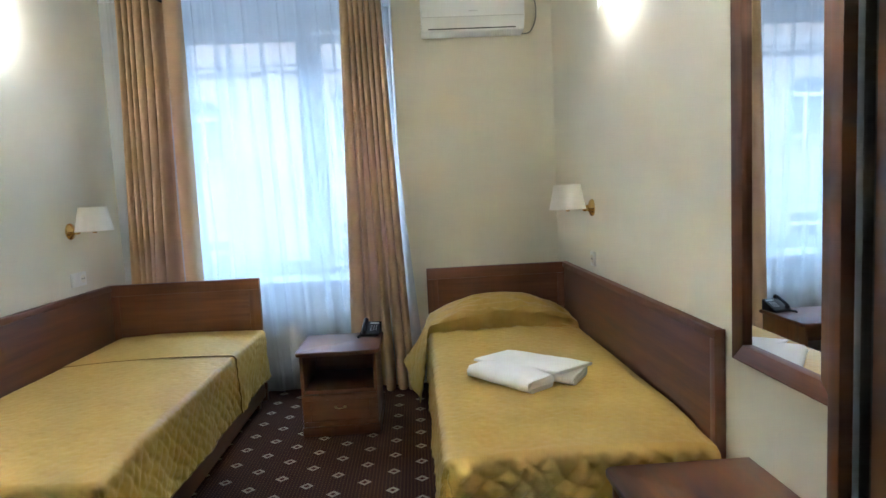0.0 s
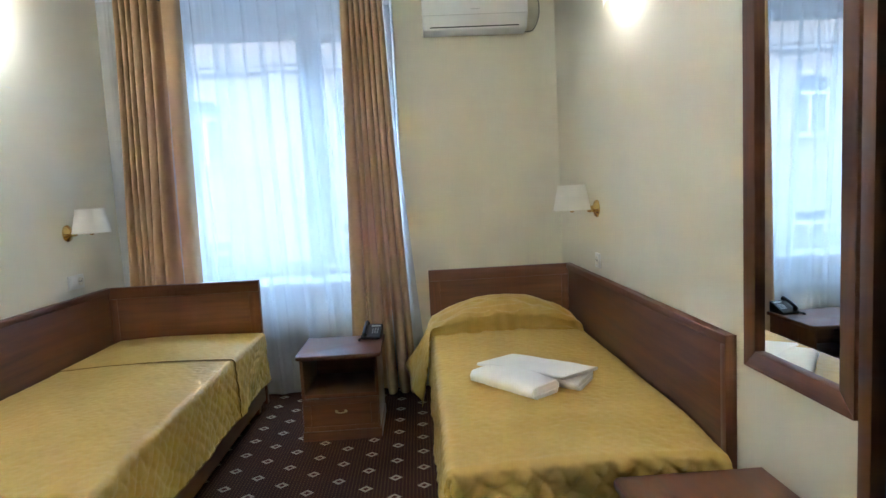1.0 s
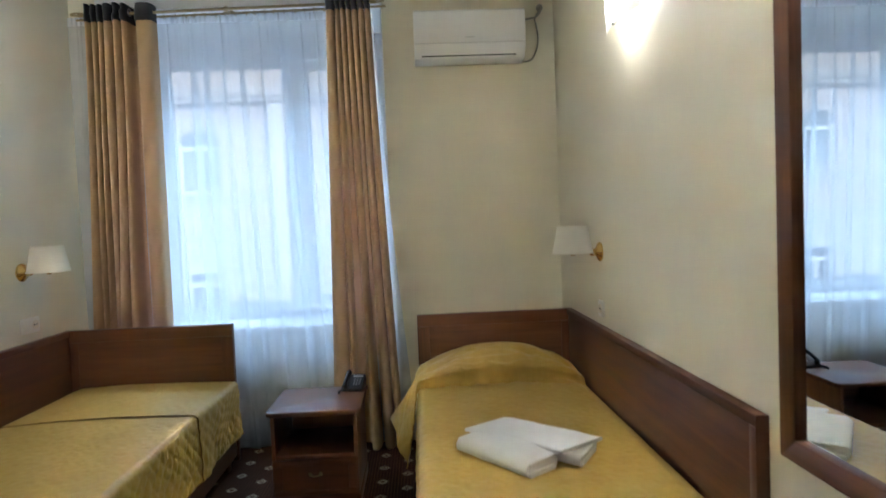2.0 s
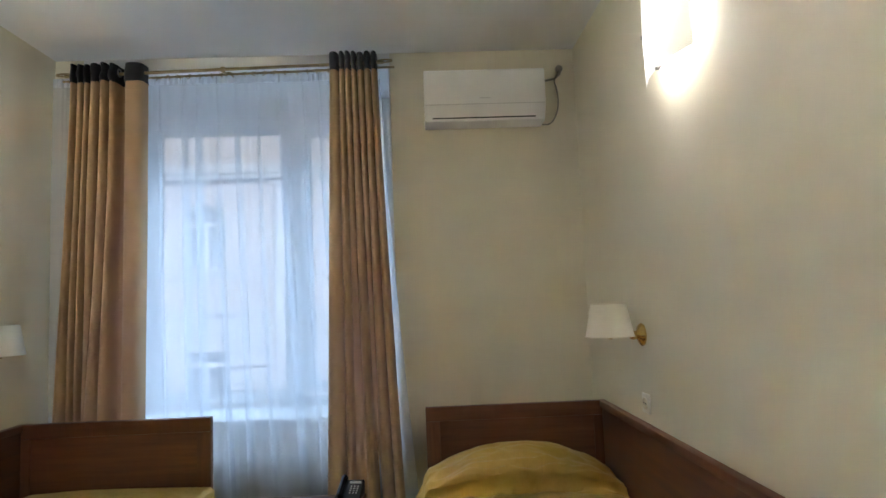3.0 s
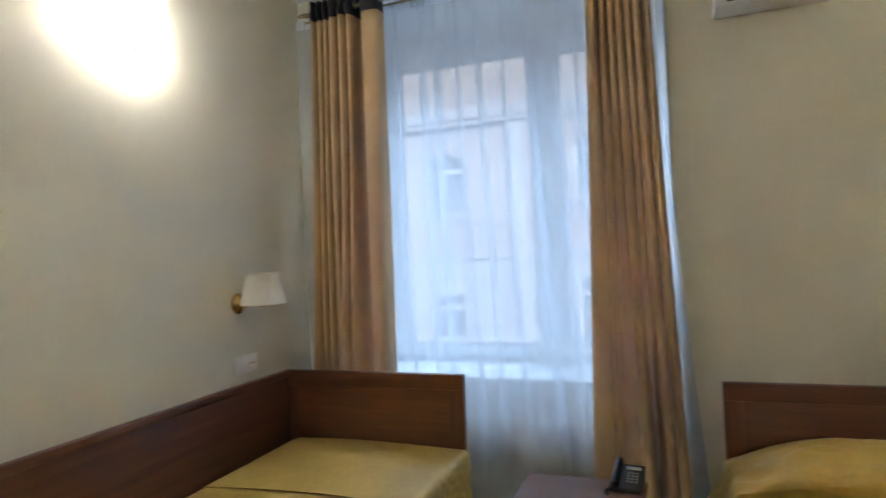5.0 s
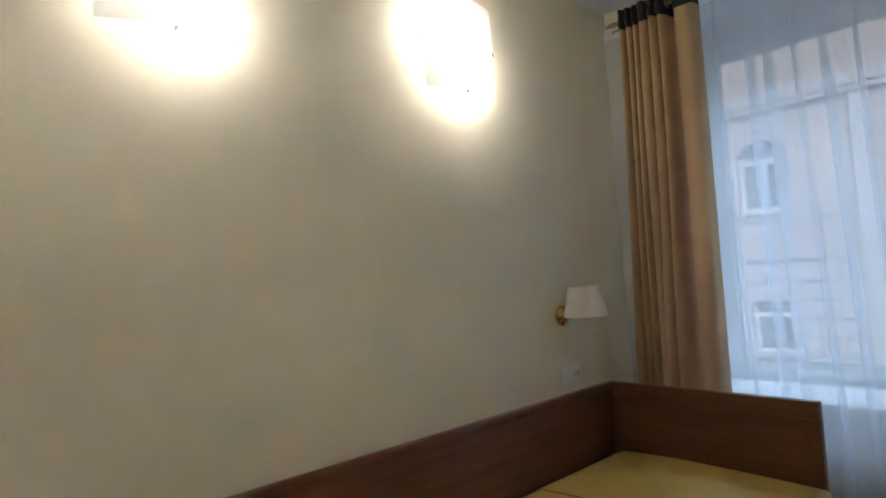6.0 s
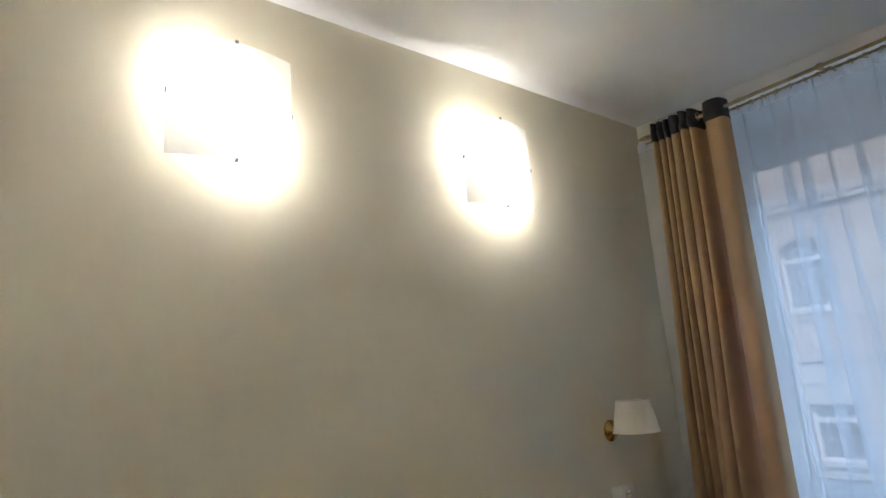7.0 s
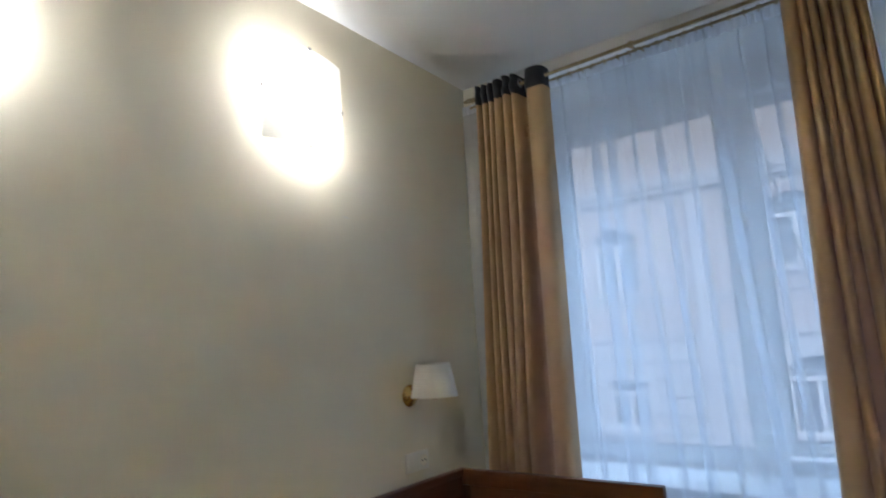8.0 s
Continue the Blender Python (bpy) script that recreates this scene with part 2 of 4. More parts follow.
def lathe(bm, profile, seg=24, m=Matrix()):
    """Turns (radius, height) pairs about z, then moves them by m."""
    rings = []
    for r, h in profile:
        rings.append([bm.verts.new(m @ Vector((r * math.cos(2 * math.pi * i / seg), r * math.sin(2 * math.pi * i / seg), h))) for i in range(seg)])
    for a, b in zip(rings, rings[1:]):
        for i in range(seg):
            bm.faces.new((a[i], a[(i + 1) % seg], b[(i + 1) % seg], b[i]))
    for ring, keep in ((rings[0], profile[0][0] > 0.0005), (rings[-1], profile[-1][0] > 0.0005)):
        if keep:
            bm.faces.new(ring)
    bmesh.ops.remove_doubles(bm, verts=[v for r in (rings[0], rings[-1]) for v in r], dist=0.0001)
    return bm


def tube(bm, pts, r, seg=8):
    pts = [Vector(p) for p in pts]
    rings, side = [], None
    for i, p in enumerate(pts):
        d = (pts[min(i + 1, len(pts) - 1)] - pts[max(i - 1, 0)]).normalized()
        side = (side - d * side.dot(d)).normalized() if side else d.orthogonal().normalized()
        up = d.cross(side)
        rings.append([bm.verts.new(p + r * (math.cos(2 * math.pi * k / seg) * side + math.sin(2 * math.pi * k / seg) * up)) for k in range(seg)])
    for a, b in zip(rings, rings[1:]):
        for k in range(seg):
            bm.faces.new((a[k], a[(k + 1) % seg], b[(k + 1) % seg], b[k]))
    bm.faces.new(rings[0])
    bm.faces.new(rings[-1])
    return bm


def prism(bm, outline, axis, a, b):
    """An outline of 2D points drawn out along an axis from a to b."""
    def at(p, d):
        return {"x": (d, p[0], p[1]), "y": (p[0], d, p[1]), "z": (p[0], p[1], d)}[axis]
    lo, hi = [bm.verts.new(at(p, a)) for p in outline], [bm.verts.new(at(p, b)) for p in outline]
    n = len(outline)
    for i in range(n):
        bm.faces.new((lo[i], lo[(i + 1) % n], hi[(i + 1) % n], hi[i]))
    bm.faces.new(lo)
    bm.faces.new(hi)
    return bm


def sheet(bm, nu, nv, f):
    g = [[bm.verts.new(f(i / nu, j / nv)) for j in range(nv + 1)] for i in range(nu + 1)]
    for i in range(nu):
        for j in range(nv):
            bm.faces.new((g[i][j], g[i + 1][j], g[i + 1][j + 1], g[i][j + 1]))
    return bm


def smooth(a, b, x):
    t = min(1.0, max(0.0, (x - a) / (b - a)))
    return t * t * (3 - 2 * t)


# ---- room shell ----
setting("floor", boxed(-0.15, ROOM_W + 0.15, BACK - 0.15, 0.16, -0.12, 0.0), CARPET, "dark maroon-brown carpet with pale woven diamond motifs", "carpet")
setting("ceiling", boxed(-0.15, ROOM_W + 0.15, BACK - 0.15, 0.0, ROOM_H, ROOM_H + 0.15), CEIL, "plain white painted ceiling", "ceiling")
setting("wall_west", boxed(-0.15, 0.0, BACK - 0.15, 0.0, -0.12, ROOM_H), WALL, "plain cream painted wall", "wall")
setting("wall_east", boxed(ROOM_W, ROOM_W + 0.15, BACK - 0.15, 0.0, -0.12, ROOM_H), WALL, "plain cream painted wall", "wall")
setting("wall_south", boxed(0.0, ROOM_W, BACK - 0.15, BACK, 0.0, ROOM_H), WALL, "plain cream painted wall", "wall")

OX0, OX1, OZ0, OZ1 = 0.24, 1.90, 0.762, 2.80
SX0, SX1, DEEP = 0.16, 1.93, 0.57


def splay(y, side):
    """The x of the splayed side of the recess, y metres into the wall."""
    q = min(1.0, y / DEEP)
    return SX0 + (OX0 - SX0) * q if side < 0 else SX1 + (OX1 - SX1) * q


bm = prism(bmesh.new(), [(-0.15, 0.0), (SX0, 0.0), (OX0, DEEP), (OX0, 0.74), (-0.15, 0.74)], "z", -0.12, ROOM_H + 0.15)
prism(bm, [(ROOM_W + 0.15, 0.0), (SX1, 0.0), (OX1, DEEP), (OX1, 0.74), (ROOM_W + 0.15, 0.74)], "z", -0.12, ROOM_H + 0.15)
setting("wall_north", bm, WALL, "thick cream painted wall with a deep splayed window recess", "wall")
inner = [(SX0, 0.0), (SX1, 0.0), (OX1, DEEP), (OX1, 0.74), (OX0, 0.74), (OX0, DEEP)]
setting("lintel", prism(bmesh.new(), inner, "z", OZ1, ROOM_H + 0.15), CEIL, "white painted strip of wall over the window", "wall")
inner = [(splay(0.16, -1), 0.16), (splay(0.16, 1), 0.16), (OX1, DEEP), (OX1, 0.74), (OX0, 0.74), (OX0, DEEP)]
setting("parapet", prism(bmesh.new(), inner, "z", -0.12, OZ0 - 0.035), WALL, "cream painted wall under the window", "wall")
bm = prism(bmesh.new(), [(SX0 + 0.002, 0.004), (SX0 + 0.008, 0.004), (OX0 + 0.006, DEEP), (OX0, DEEP)], "z", OZ0, OZ1)
prism(bm, [(SX1 - 0.002, 0.004), (SX1 - 0.008, 0.004), (OX1 - 0.006, DEEP), (OX1, DEEP)], "z", OZ0, OZ1)
prism(bm, [(SX0 + 0.009, 0.004), (SX1 - 0.009, 0.004), (OX1 - 0.007, DEEP), (OX0 + 0.007, DEEP)], "z", OZ1 - 0.006, OZ1)
setting("trim", bm, REVEAL, "white plastered window recess lining", "trim")


# ---- window ----
win = tagged(new("window_1"), "white plastic double window with two unequal panes", "window", kind="structure")
win.location = (0, GLASS_Y, 0)


def frame_ring(x0, x1, z0, z1, w, d0, d1, bevel=0.004):
    bm = bmesh.new()
    box(bm, x0, x0 + w, d0, d1, z0, z1, bevel)
    box(bm, x1 - w, x1, d0, d1, z0, z1, bevel)
    box(bm, x0 + w, x1 - w, d0, d1, z0, z0 + w, bevel)
    box(bm, x0 + w, x1 - w, d0, d1, z1 - w, z1, bevel)
    return bm


part("window_frame", frame_ring(OX0, OX1, OZ0, OZ1, 0.055, -0.045, 0.04), PVC, win)
part("mullion", boxed(1.225, 1.295, -0.045, 0.04, OZ0 + 0.0555, 2.631, bevel=0.004), PVC, win)
for px0, px1, pz0, pz1 in ((0.355, 1.20, 0.852, 2.578), (1.340, 1.80, 0.893, 2.552)):
    sash = part("sash", frame_ring(px0 - 0.055, px1 + 0.035, pz0 - 0.052, pz1 + 0.052, 0.05, -0.062, -0.002), PVC, win)
    pane = part("pane", boxed(px0 - 0.02, px1 + 0.01, -0.034, -0.028, pz0 - 0.02, pz1 + 0.02), GLASS, sash, "clear glass pane")
    pane.visible_shadow = False
    part("gasket", frame_ring(px0 - 0.0005, px1 - 0.0195, pz0, pz1, 0.016, -0.0355, -0.0345, 0.0), SLOT, sash, "thin dark rubber gasket")
    bead = part("bead", frame_ring(px0 - 0.008, px1 - 0.012, pz0 - 0.008, pz1 + 0.008, 0.012, -0.058, -0.036, 0.002), PVC, sash)
part("top_panel", boxed(OX0 + 0.056, OX1 - 0.056, -0.040, 0.03, 2.632, OZ1 - 0.056, bevel=0.004), PVC, win)
bm = boxed(1.245, 1.275, -0.058, -0.046, 1.50, 1.57, bevel=0.004)
box(bm, 1.251, 1.269, -0.085, -0.07, 1.42, 1.545, bevel=0.005)
box(bm, 1.255, 1.265, -0.075, -0.05, 1.525, 1.545)
part("handle", bm, PVC, win, "white window handle")
part("window_sill", prism(bmesh.new(), [(splay(0.10, -1) + 0.01, 0.10 - GLASS_Y), (splay(0.10, 1) - 0.01, 0.10 - GLASS_Y), (OX1 - 0.009, -0.047), (OX0 + 0.009, -0.047)], "z", OZ0 - 0.035, OZ0 - 0.001), PVC, win, "white plastic window sill")

# radiator under the sill
rad = thing("radiator", (1.25, 0.06, 0.0), "cream enamelled sectional radiator under the window sill", "radiator")
for i in range(6):
    x = -0.47 + 0.160 * i
    bm = boxed(x, x + 0.154, -0.045, 0.03, 0.11, 0.575, bevel=0.007, seg=3)
    part("section", bm, RADIATOR, rad)
for z in (0.16, 0.555):
    part("manifold", tube(bmesh.new(), [(-0.52, 0, z), (0.5, 0, z)], 0.018), RADIATOR, rad)
part("pipe", tube(bmesh.new(), [(-0.52, 0, 0.555), (-0.56, 0.02, 0.555), (-0.58, 0.03, 0.50), (-0.58, 0.03, 0.005)], 0.012), RADIATOR, rad)
for x in (-0.35, 0.35):
    part("bracket", boxed(x - 0.012, x + 0.012, 0.03, 0.099, 0.50, 0.53), RADIATOR, rad)


# ---- curtains ----
def rod_thing(y, z, x0, x1, r, label, finials):
    rod = thing("curtain_rod", ((x0 + x1) / 2, y, z), label, "curtain rod", "curtain rods")
    rod.matrix_basis = pose((x0 + x1) / 2, y, z, 0, -1.2, 0)
    h = (x1 - x0) / 2
    part("rod", tube(bmesh.new(), [(-h, 0, 0), (0, 0, 0), (h, 0, 0)], r, 10), ROD, rod)
    for s in (-1, 1):
        if finials:
            pts = [(s * (h + 0.055 * math.sin(a) * (1 - a / 14)), 0, 0.011 * (1 - math.cos(a)) * (1 - a / 9)) for a in np.linspace(0, 5.4, 22)]
            part("finial", tube(bmesh.new(), pts, 0.005, 6), ROD, rod, "curled metal finial")
    return rod


front_rod = rod_thing(-0.11, 2.748, 0.12, 1.90, 0.009, "antique brass curtain rod with curled ends", True)
back_rod = rod_thing(-0.044, 2.744, 0.07, 1.96, 0.007, "thin antique brass rod carrying the voile", False)
for x in (0.995 - 1.01,):
    bm = tube(bmesh.new(), [(x, 0.108, 0.0), (x, 0.05, 0.0), (x, 0.0, -0.014)], 0.007)
    lathe(bm, [(0.03, 0), (0.028, 0.006), (0.012, 0.01)], 16, pose(x, 0.109, 0, 90, 0, 0))
    lathe(bm, [(0.0, -0.012), (0.014, -0.012), (0.016, 0.0), (0.014, 0.012), (0.0, 0.012)], 14, pose(x, 0, 0.0, 0, 90, 0))
    tube(bm, [(x, 0.066, -0.012), (x, 0.066, 0.004)], 0.006)
    part("bracket", bm, ROD, front_rod, "dark metal wall bracket")
for x in np.linspace(0.60, 1.58, 17):
    bm = bmesh.new()
    pts = [(x - 1.015 + random.uniform(-0.012, 0.012), 0.013 * math.cos(a), 0.013 * math.sin(a) - 0.004) for a in np.linspace(0, 2 * math.pi, 11)]
    part("ring", tube(bm, pts, 0.0028, 5), ROD, back_rod)


def lerp(a, b, q):
    return a + (b - a) * q


def pleats(parent, name, mat, folds, z0, z1, nv, seed, extra=0.0, label=""):
    """Heavy cloth in deep folds. Each fold: its left edge at the top and at the foot, its depth there, how flat its face is; the last row is the right edge."""
    cx, cy, cz = parent.location
    steps, rnd = 16, random.Random(seed)
    ph = [[rnd.uniform(0, 6.28) for _ in range(3)] for _ in folds]
    bm = bmesh.new()
    grid = []
    for j in range(nv + 1):
        v = j / nv
        row = []
        q = v ** 1.15
        for k in range(len(folds) - 1):
            (t0, b0, at, ab, flat), (t1, b1) = folds[k], folds[k + 1][:2]
            sway = 0.006 * math.sin(5.2 * v + ph[k][0]) * v
            x0 = lerp(t0, b0, q) + (sway if k else 0)
            x1 = lerp(t1, b1, q) + (0.006 * math.sin(5.2 * v + ph[k + 1][0]) * v if k < len(folds) - 2 else 0)
            amp = lerp(at, ab, smooth(0.05, 0.9, v)) * (1 + 0.10 * math.sin(6.5 * v + ph[k][1]))
            for i in range(steps + (k == len(folds) - 2)):
                w = i / steps
                x = lerp(x0, x1, w) - 0.10 * (x1 - x0) * math.sin(2 * math.pi * w) * (amp > 0)
                y = 0.042 - (amp * 1.4 + extra) * math.sin(math.pi * w) ** flat
                y += 0.004 * math.sin(8 * v + 2.1 * w + ph[k][2]) * (0.3 + v) + 0.0006 * noise.noise(Vector((x * 40, v * 9, seed)))
                row.append(bm.verts.new((x - cx, y, lerp(z1, z0, v) - cz)))
        grid.append(row)
    for a, b in zip(grid, grid[1:]):
        for i in range(len(a) - 1):
            bm.faces.new((a[i], a[i + 1], b[i + 1], b[i]))
    return part(name, bm, mat, parent, label, 80)


def curtain(folds, seed, top):
    x0, x1 = folds[0][0], folds[-1][0]
    root = thing("curtain", ((x0 + x1) / 2, -0.113, 1.37), "heavy gold satin curtain with a charcoal eyelet header, drawn aside", "curtain", "gold curtains")
    pleats(root, "fabric", CURTAIN, folds, 0.012, top - 0.100, 60, seed)
    head = [(t, t, a, a, f) for t, b, a, c, f in folds]
    pleats(root, "header", HEADER, head, top - 0.106, top, 4, seed, 0.003, "charcoal eyelet band")
    for (a, *_), (b, *_) in zip(folds, folds[1:]):
        x = a + (b - a) * 0.2
        pts = [(x - root.location.x, 0.021 * math.cos(q), 0.021 * math.sin(q) + top - 0.045 - 1.37) for q in np.linspace(0, 2 * math.pi, 13)]
        part("eyelet", tube(bmesh.new(), pts, 0.004, 6), STEEL, root, "metal eyelet ring")
    return root


curtain([(0.161, 0.070, 0.060, 0.070, 0.62), (0.195, 0.142, 0.058, 0.050, 0.62), (0.232, 0.173, 0.055, 0.045, 0.62), (0.268, 0.206, 0.060, 0.030, 0.62), (0.328, 0.232, 0.066, 0.075, 0.62),
         (0.374, 0.326, 0.064, 0.072, 0.62), (0.414, 0.384, -0.020, -0.022, 0.6), (0.456, 0.463, 0.066, 0.074, 0.4), (0.563, 0.556, 0, 0, 1)], 3, 2.785)
curtain([(1.592, 1.522, 0.062, 0.078, 0.5), (1.648, 1.634, 0.060, 0.070, 0.65), (1.681, 1.692, 0.060, -0.022, 0.62), (1.715, 1.752, 0.060, 0.078, 0.62), (1.748, 1.822, 0.058, -0.018, 0.62),
         (1.788, 1.838, 0.060, 0.066, 0.62), (1.828, 1.905, 0.062, 0.078, 0.6), (1.863, 1.962, 0, 0, 1)], 8, 2.818)


def voile_sheet(parent, xt, xb, z0, z1, bands, nv):
    """A thin curtain; each band is a narrow fold where the cloth doubles back and lies three layers deep."""
    cx, cy, cz = parent.location
    stops, x = [], 0.0
    for at, wide in sorted(bands):
        stops += [(u, 0, at, wide) for u in np.arange(x, at - wide, 0.006)]
        for back, depth in ((-1.0, 0.0), (0.0, 0.0), (0.9, 0.0), (1.0, -0.0015), (0.9, -0.003), (0.0, -0.003), (-0.9, -0.003), (-1.0, -0.0045), (-0.9, -0.006), (0.0, -0.006), (1.0, -0.003), (1.6, 0.0)):
            stops.append((at, (back, depth), at, wide))
        x = at + wide
    stops += [(u, 0, 1.0, 0.01) for u in np.arange(x, 1.0001, 0.006)]
    bm = bmesh.new()
    grid = []
    for j in range(nv + 1):
        v = j / nv
        a, b = lerp(xt[0], xb[0], v ** 1.3), lerp(xt[1], xb[1], v ** 1.3)
        row = []
        for u, fold, at, wide in stops:
            lean = 0.010 * math.sin(at * 37 + 2.2 * v) * v
            w = wide / 2 * (0.35 + 0.65 * smooth(0.0, 0.22, v)) * (1 + 0.25 * math.sin(3 * v + at * 50))
            uu, y = (u + w * fold[0], fold[1]) if fold else (u, 0.0)
            y += 0.010 * math.sin(2 * math.pi * 7.3 * u + 0.8 * v) * (0.3 + v) + 0.004 * math.sin(2 * math.pi * 19.7 * u + 1.0) * (0.4 + 0.6 * v)
            y += 0.0035 * math.sin(2 * math.pi * 61 * u + 3 * math.sin(17 * u)) * math.exp(-5 * v)
            row.append(bm.verts.new((lerp(a, b, uu + lean) - cx, y, lerp(z1, z0, v) - cz)))
        grid.append(row)
    for a, b in zip(grid, grid[1:]):
        for i in range(len(a) - 1):
            bm.faces.new((a[i], a[i + 1], b[i + 1], b[i]))
    return part("voile", bm, SHEER, parent, "", 80)


voile = thing("sheer_curtain", (1.0, -0.040, 1.36), "sheer white voile curtain hanging across the whole window", "sheer curtain")
voile_sheet(voile, (0.012, 1.875), (0.012, 2.03), 0.02, 2.735, [(0.135, 0.012), (0.239, 0.016), (0.32, 0.012), (0.396, 0.02), (0.439, 0.028), (0.496, 0.01), (0.553, 0.018), (0.62, 0.01), (0.688, 0.021), (0.757, 0.01), (0.81, 0.014), (0.886, 0.02), (0.957, 0.012)], 36)
bm = sheet(bmesh.new(), 480, 3, lambda u, v: Vector((lerp(-0.985, 0.875, u), 0.0025 * math.sin(2 * math.pi * 60 * u + 2 * math.sin(31 * u)) - 0.006, 1.382 - 0.052 * v)))
part("header_tape", bm, TAPE, voile, "gathered white header tape", 80)


# ---- beds ----
def panel_board(root, name, w, h, axis, t=0.035):
    """An upright framed board, w wide and h high, from the local origin along an axis; its face looks to -y (axis x) or to the room (axis y)."""
    wd = WOOD_X if axis == "x" else WOOD_Y
    rail = 0.072 if axis == "x" else 0.034

    def b(u0, u1, d0, d1, z0, z1, bev=0.003):
        return boxed(u0, u1, d0, d1, z0, z1, bevel=bev) if axis == "x" else boxed(d0, d1, -u1, -u0, z0, z1, bevel=bev)
    board = part(name, b(0, w, -t + 0.009, 0, 0.03, h - 0.004), wd, root)
    lo, hi = -t, -t + 0.0085
    part("top_rail", b(0, w, lo - 0.002, 0.001, h - rail, h, 0.005), wd, board)
    part("bottom_rail", b(rail, w - rail, lo, hi, 0.05, 0.05 + rail), wd, board)
    for u in (0, w - rail):
        part("stile", b(u, u + rail, lo, hi, 0.03, h - rail - 0.001), WOOD_Z, board)
    if axis == "y":
        part("end_strip", b(w + 0.0005, w + 0.004, lo - 0.002, 0.001, 0.03, h, 0.001), WOOD_Z, board)
    return board


END = {"pillow": 0.392, "flap": 0.635}


def spread_surface(width, length, top, drop, style):
    r = 0.027

    def f(s, t):
        head = 1.0
        if style == "flap":
            head = 0.30 + 0.72 * smooth(-0.05, 0.55, t)
        if style == "pillow":
            head = 0.70 + 0.38 * smooth(0.0, 0.45, t)
        ea, eb = max(0.0, s - (width - r)) * head, max(0.0, t - (length - r))
        rr, th = math.hypot(ea, eb), math.atan2(eb, ea) if ea + eb > 0 else 0
        both = math.sin(2 * th) if ea > 0 and eb > 0 else 0.0
        rr /= 1 + 0.36 * both
        arc = r * math.pi / 2
        if rr < arc:
            out, fall = r * math.sin(rr / r), r * (1 - math.cos(rr / r))
        else:
            out, fall = r + 0.05 * (rr - arc), r + (rr - arc) * 0.995
        hang = smooth(0.03, drop, fall)
        # loose folds along the hanging part, fullest at the corner
        around = t if eb == 0 else length + (width - s)
        out += hang * (0.006 * math.sin(around * 11.0 + 0.8) + 0.004 * math.sin(around * 23.0)) + 0.10 * both * hang
        if style == "pillow":
            out += 0.010 + (fall / 0.33) ** 1.25 * (0.04 + 0.17 * (1 - min(1, t / END["pillow"]))) + 0.008 * math.sin(t * 30) * hang
        if style == "flap":
            out += 0.006 * (ea > 0)
        p = 0.085
        ws = s + 0.038 * noise.noise(Vector((s * 8, t * 8, 2.2)))
        wt = t + 0.038 * noise.noise(Vector((s * 8, t * 8, 8.4)))
        quilt = abs(math.sin(math.pi * (ws + wt) / p) * math.sin(math.pi * (ws - wt) / p)) ** 0.4
        crumple = 0.6 - 1.5 * abs(noise.noise(Vector((s * 30, t * 30, 3.1)))) ** 0.8 - 0.8 * abs(noise.noise(Vector((s * 47, t * 47, 7.7))))
        soft = noise.noise(Vector((s * 3.2, t * 2.4, 1.3)))
        edge = smooth(0.0, 0.05, fall)
        foot = edge * (1 if eb > ea else 0.30 if style != "pillow" else 0.16)
        puff = quilt * (0.0010 + 0.0030 * edge + 0.0150 * foot) + crumple * (0.0018 + 0.0052 * foot)
        out += puff * (fall > 0.01)
        a = min(s, width - r) + out * math.cos(th) if rr > 0 else s
        b = min(t, length - r) + out * math.sin(th) if rr > 0 else t
        z = top - fall + 0.004 * soft + puff * (1 - edge)
        # a gentle crown, sagging to the wall side and the head
        z += 0.012 * math.sin(math.pi * min(1, s / width)) - 0.014 * (1 - smooth(0, 0.05, s))
        z -= 0.022 * smooth(length - 0.35, length, t)
        if style == "pillow":
            u, v = (s + 0.015) / (width + 0.06), min(1.0, t / END["pillow"])
            if 0 < u < 1:
                body = math.sin(math.pi * u) ** 0.60 * math.sin(math.pi * (0.14 + 0.86 * v)) ** 0.50
                z += body * (0.180 + 0.010 * noise.noise(Vector((s * 9, t * 7, 0))) + 0.007 * math.sin(s * 37 + 6 * t) * smooth(0.22, 0.45, t))
            z += 0.036 * (0.22 - abs(noise.noise(Vector((s * 5 + t * 4, t * 24, 9.1))))) * smooth(0.12, 0.32, t) * (1 - edge)
            z += 0.004 + 0.028 * (0.25 - abs(noise.noise(Vector((s * 7 + t * 5, t * 13, 4.4))))) * smooth(0.02, 0.2, t) * (1 - edge) * (0.35 + abs(2 * min(1.0, s / width) - 1))
            q = min(1.0, t / END["pillow"])
            lip = smooth(0.55, 0.8, q) * smooth(0.0, 0.06, s) * (1 - 0.7 * edge)
            b += lip * (0.032 * math.sin(math.pi * q ** 3) + 0.005 * math.sin(s * 41 + 2.5 * math.sin(s * 13)) + 0.007 * noise.noise(Vector((s * 11, q * 2, 5.5))) - 0.034 * smooth(0.88, 1.0, q))
        if style == "flap":
            z += 0.005 + 0.022 * math.sin(math.pi * min(1, t / 0.65)) * math.sin(math.pi * min(1.0, s / width)) * (1 - edge)
        return a, b, max(z, 0.02)
    return f


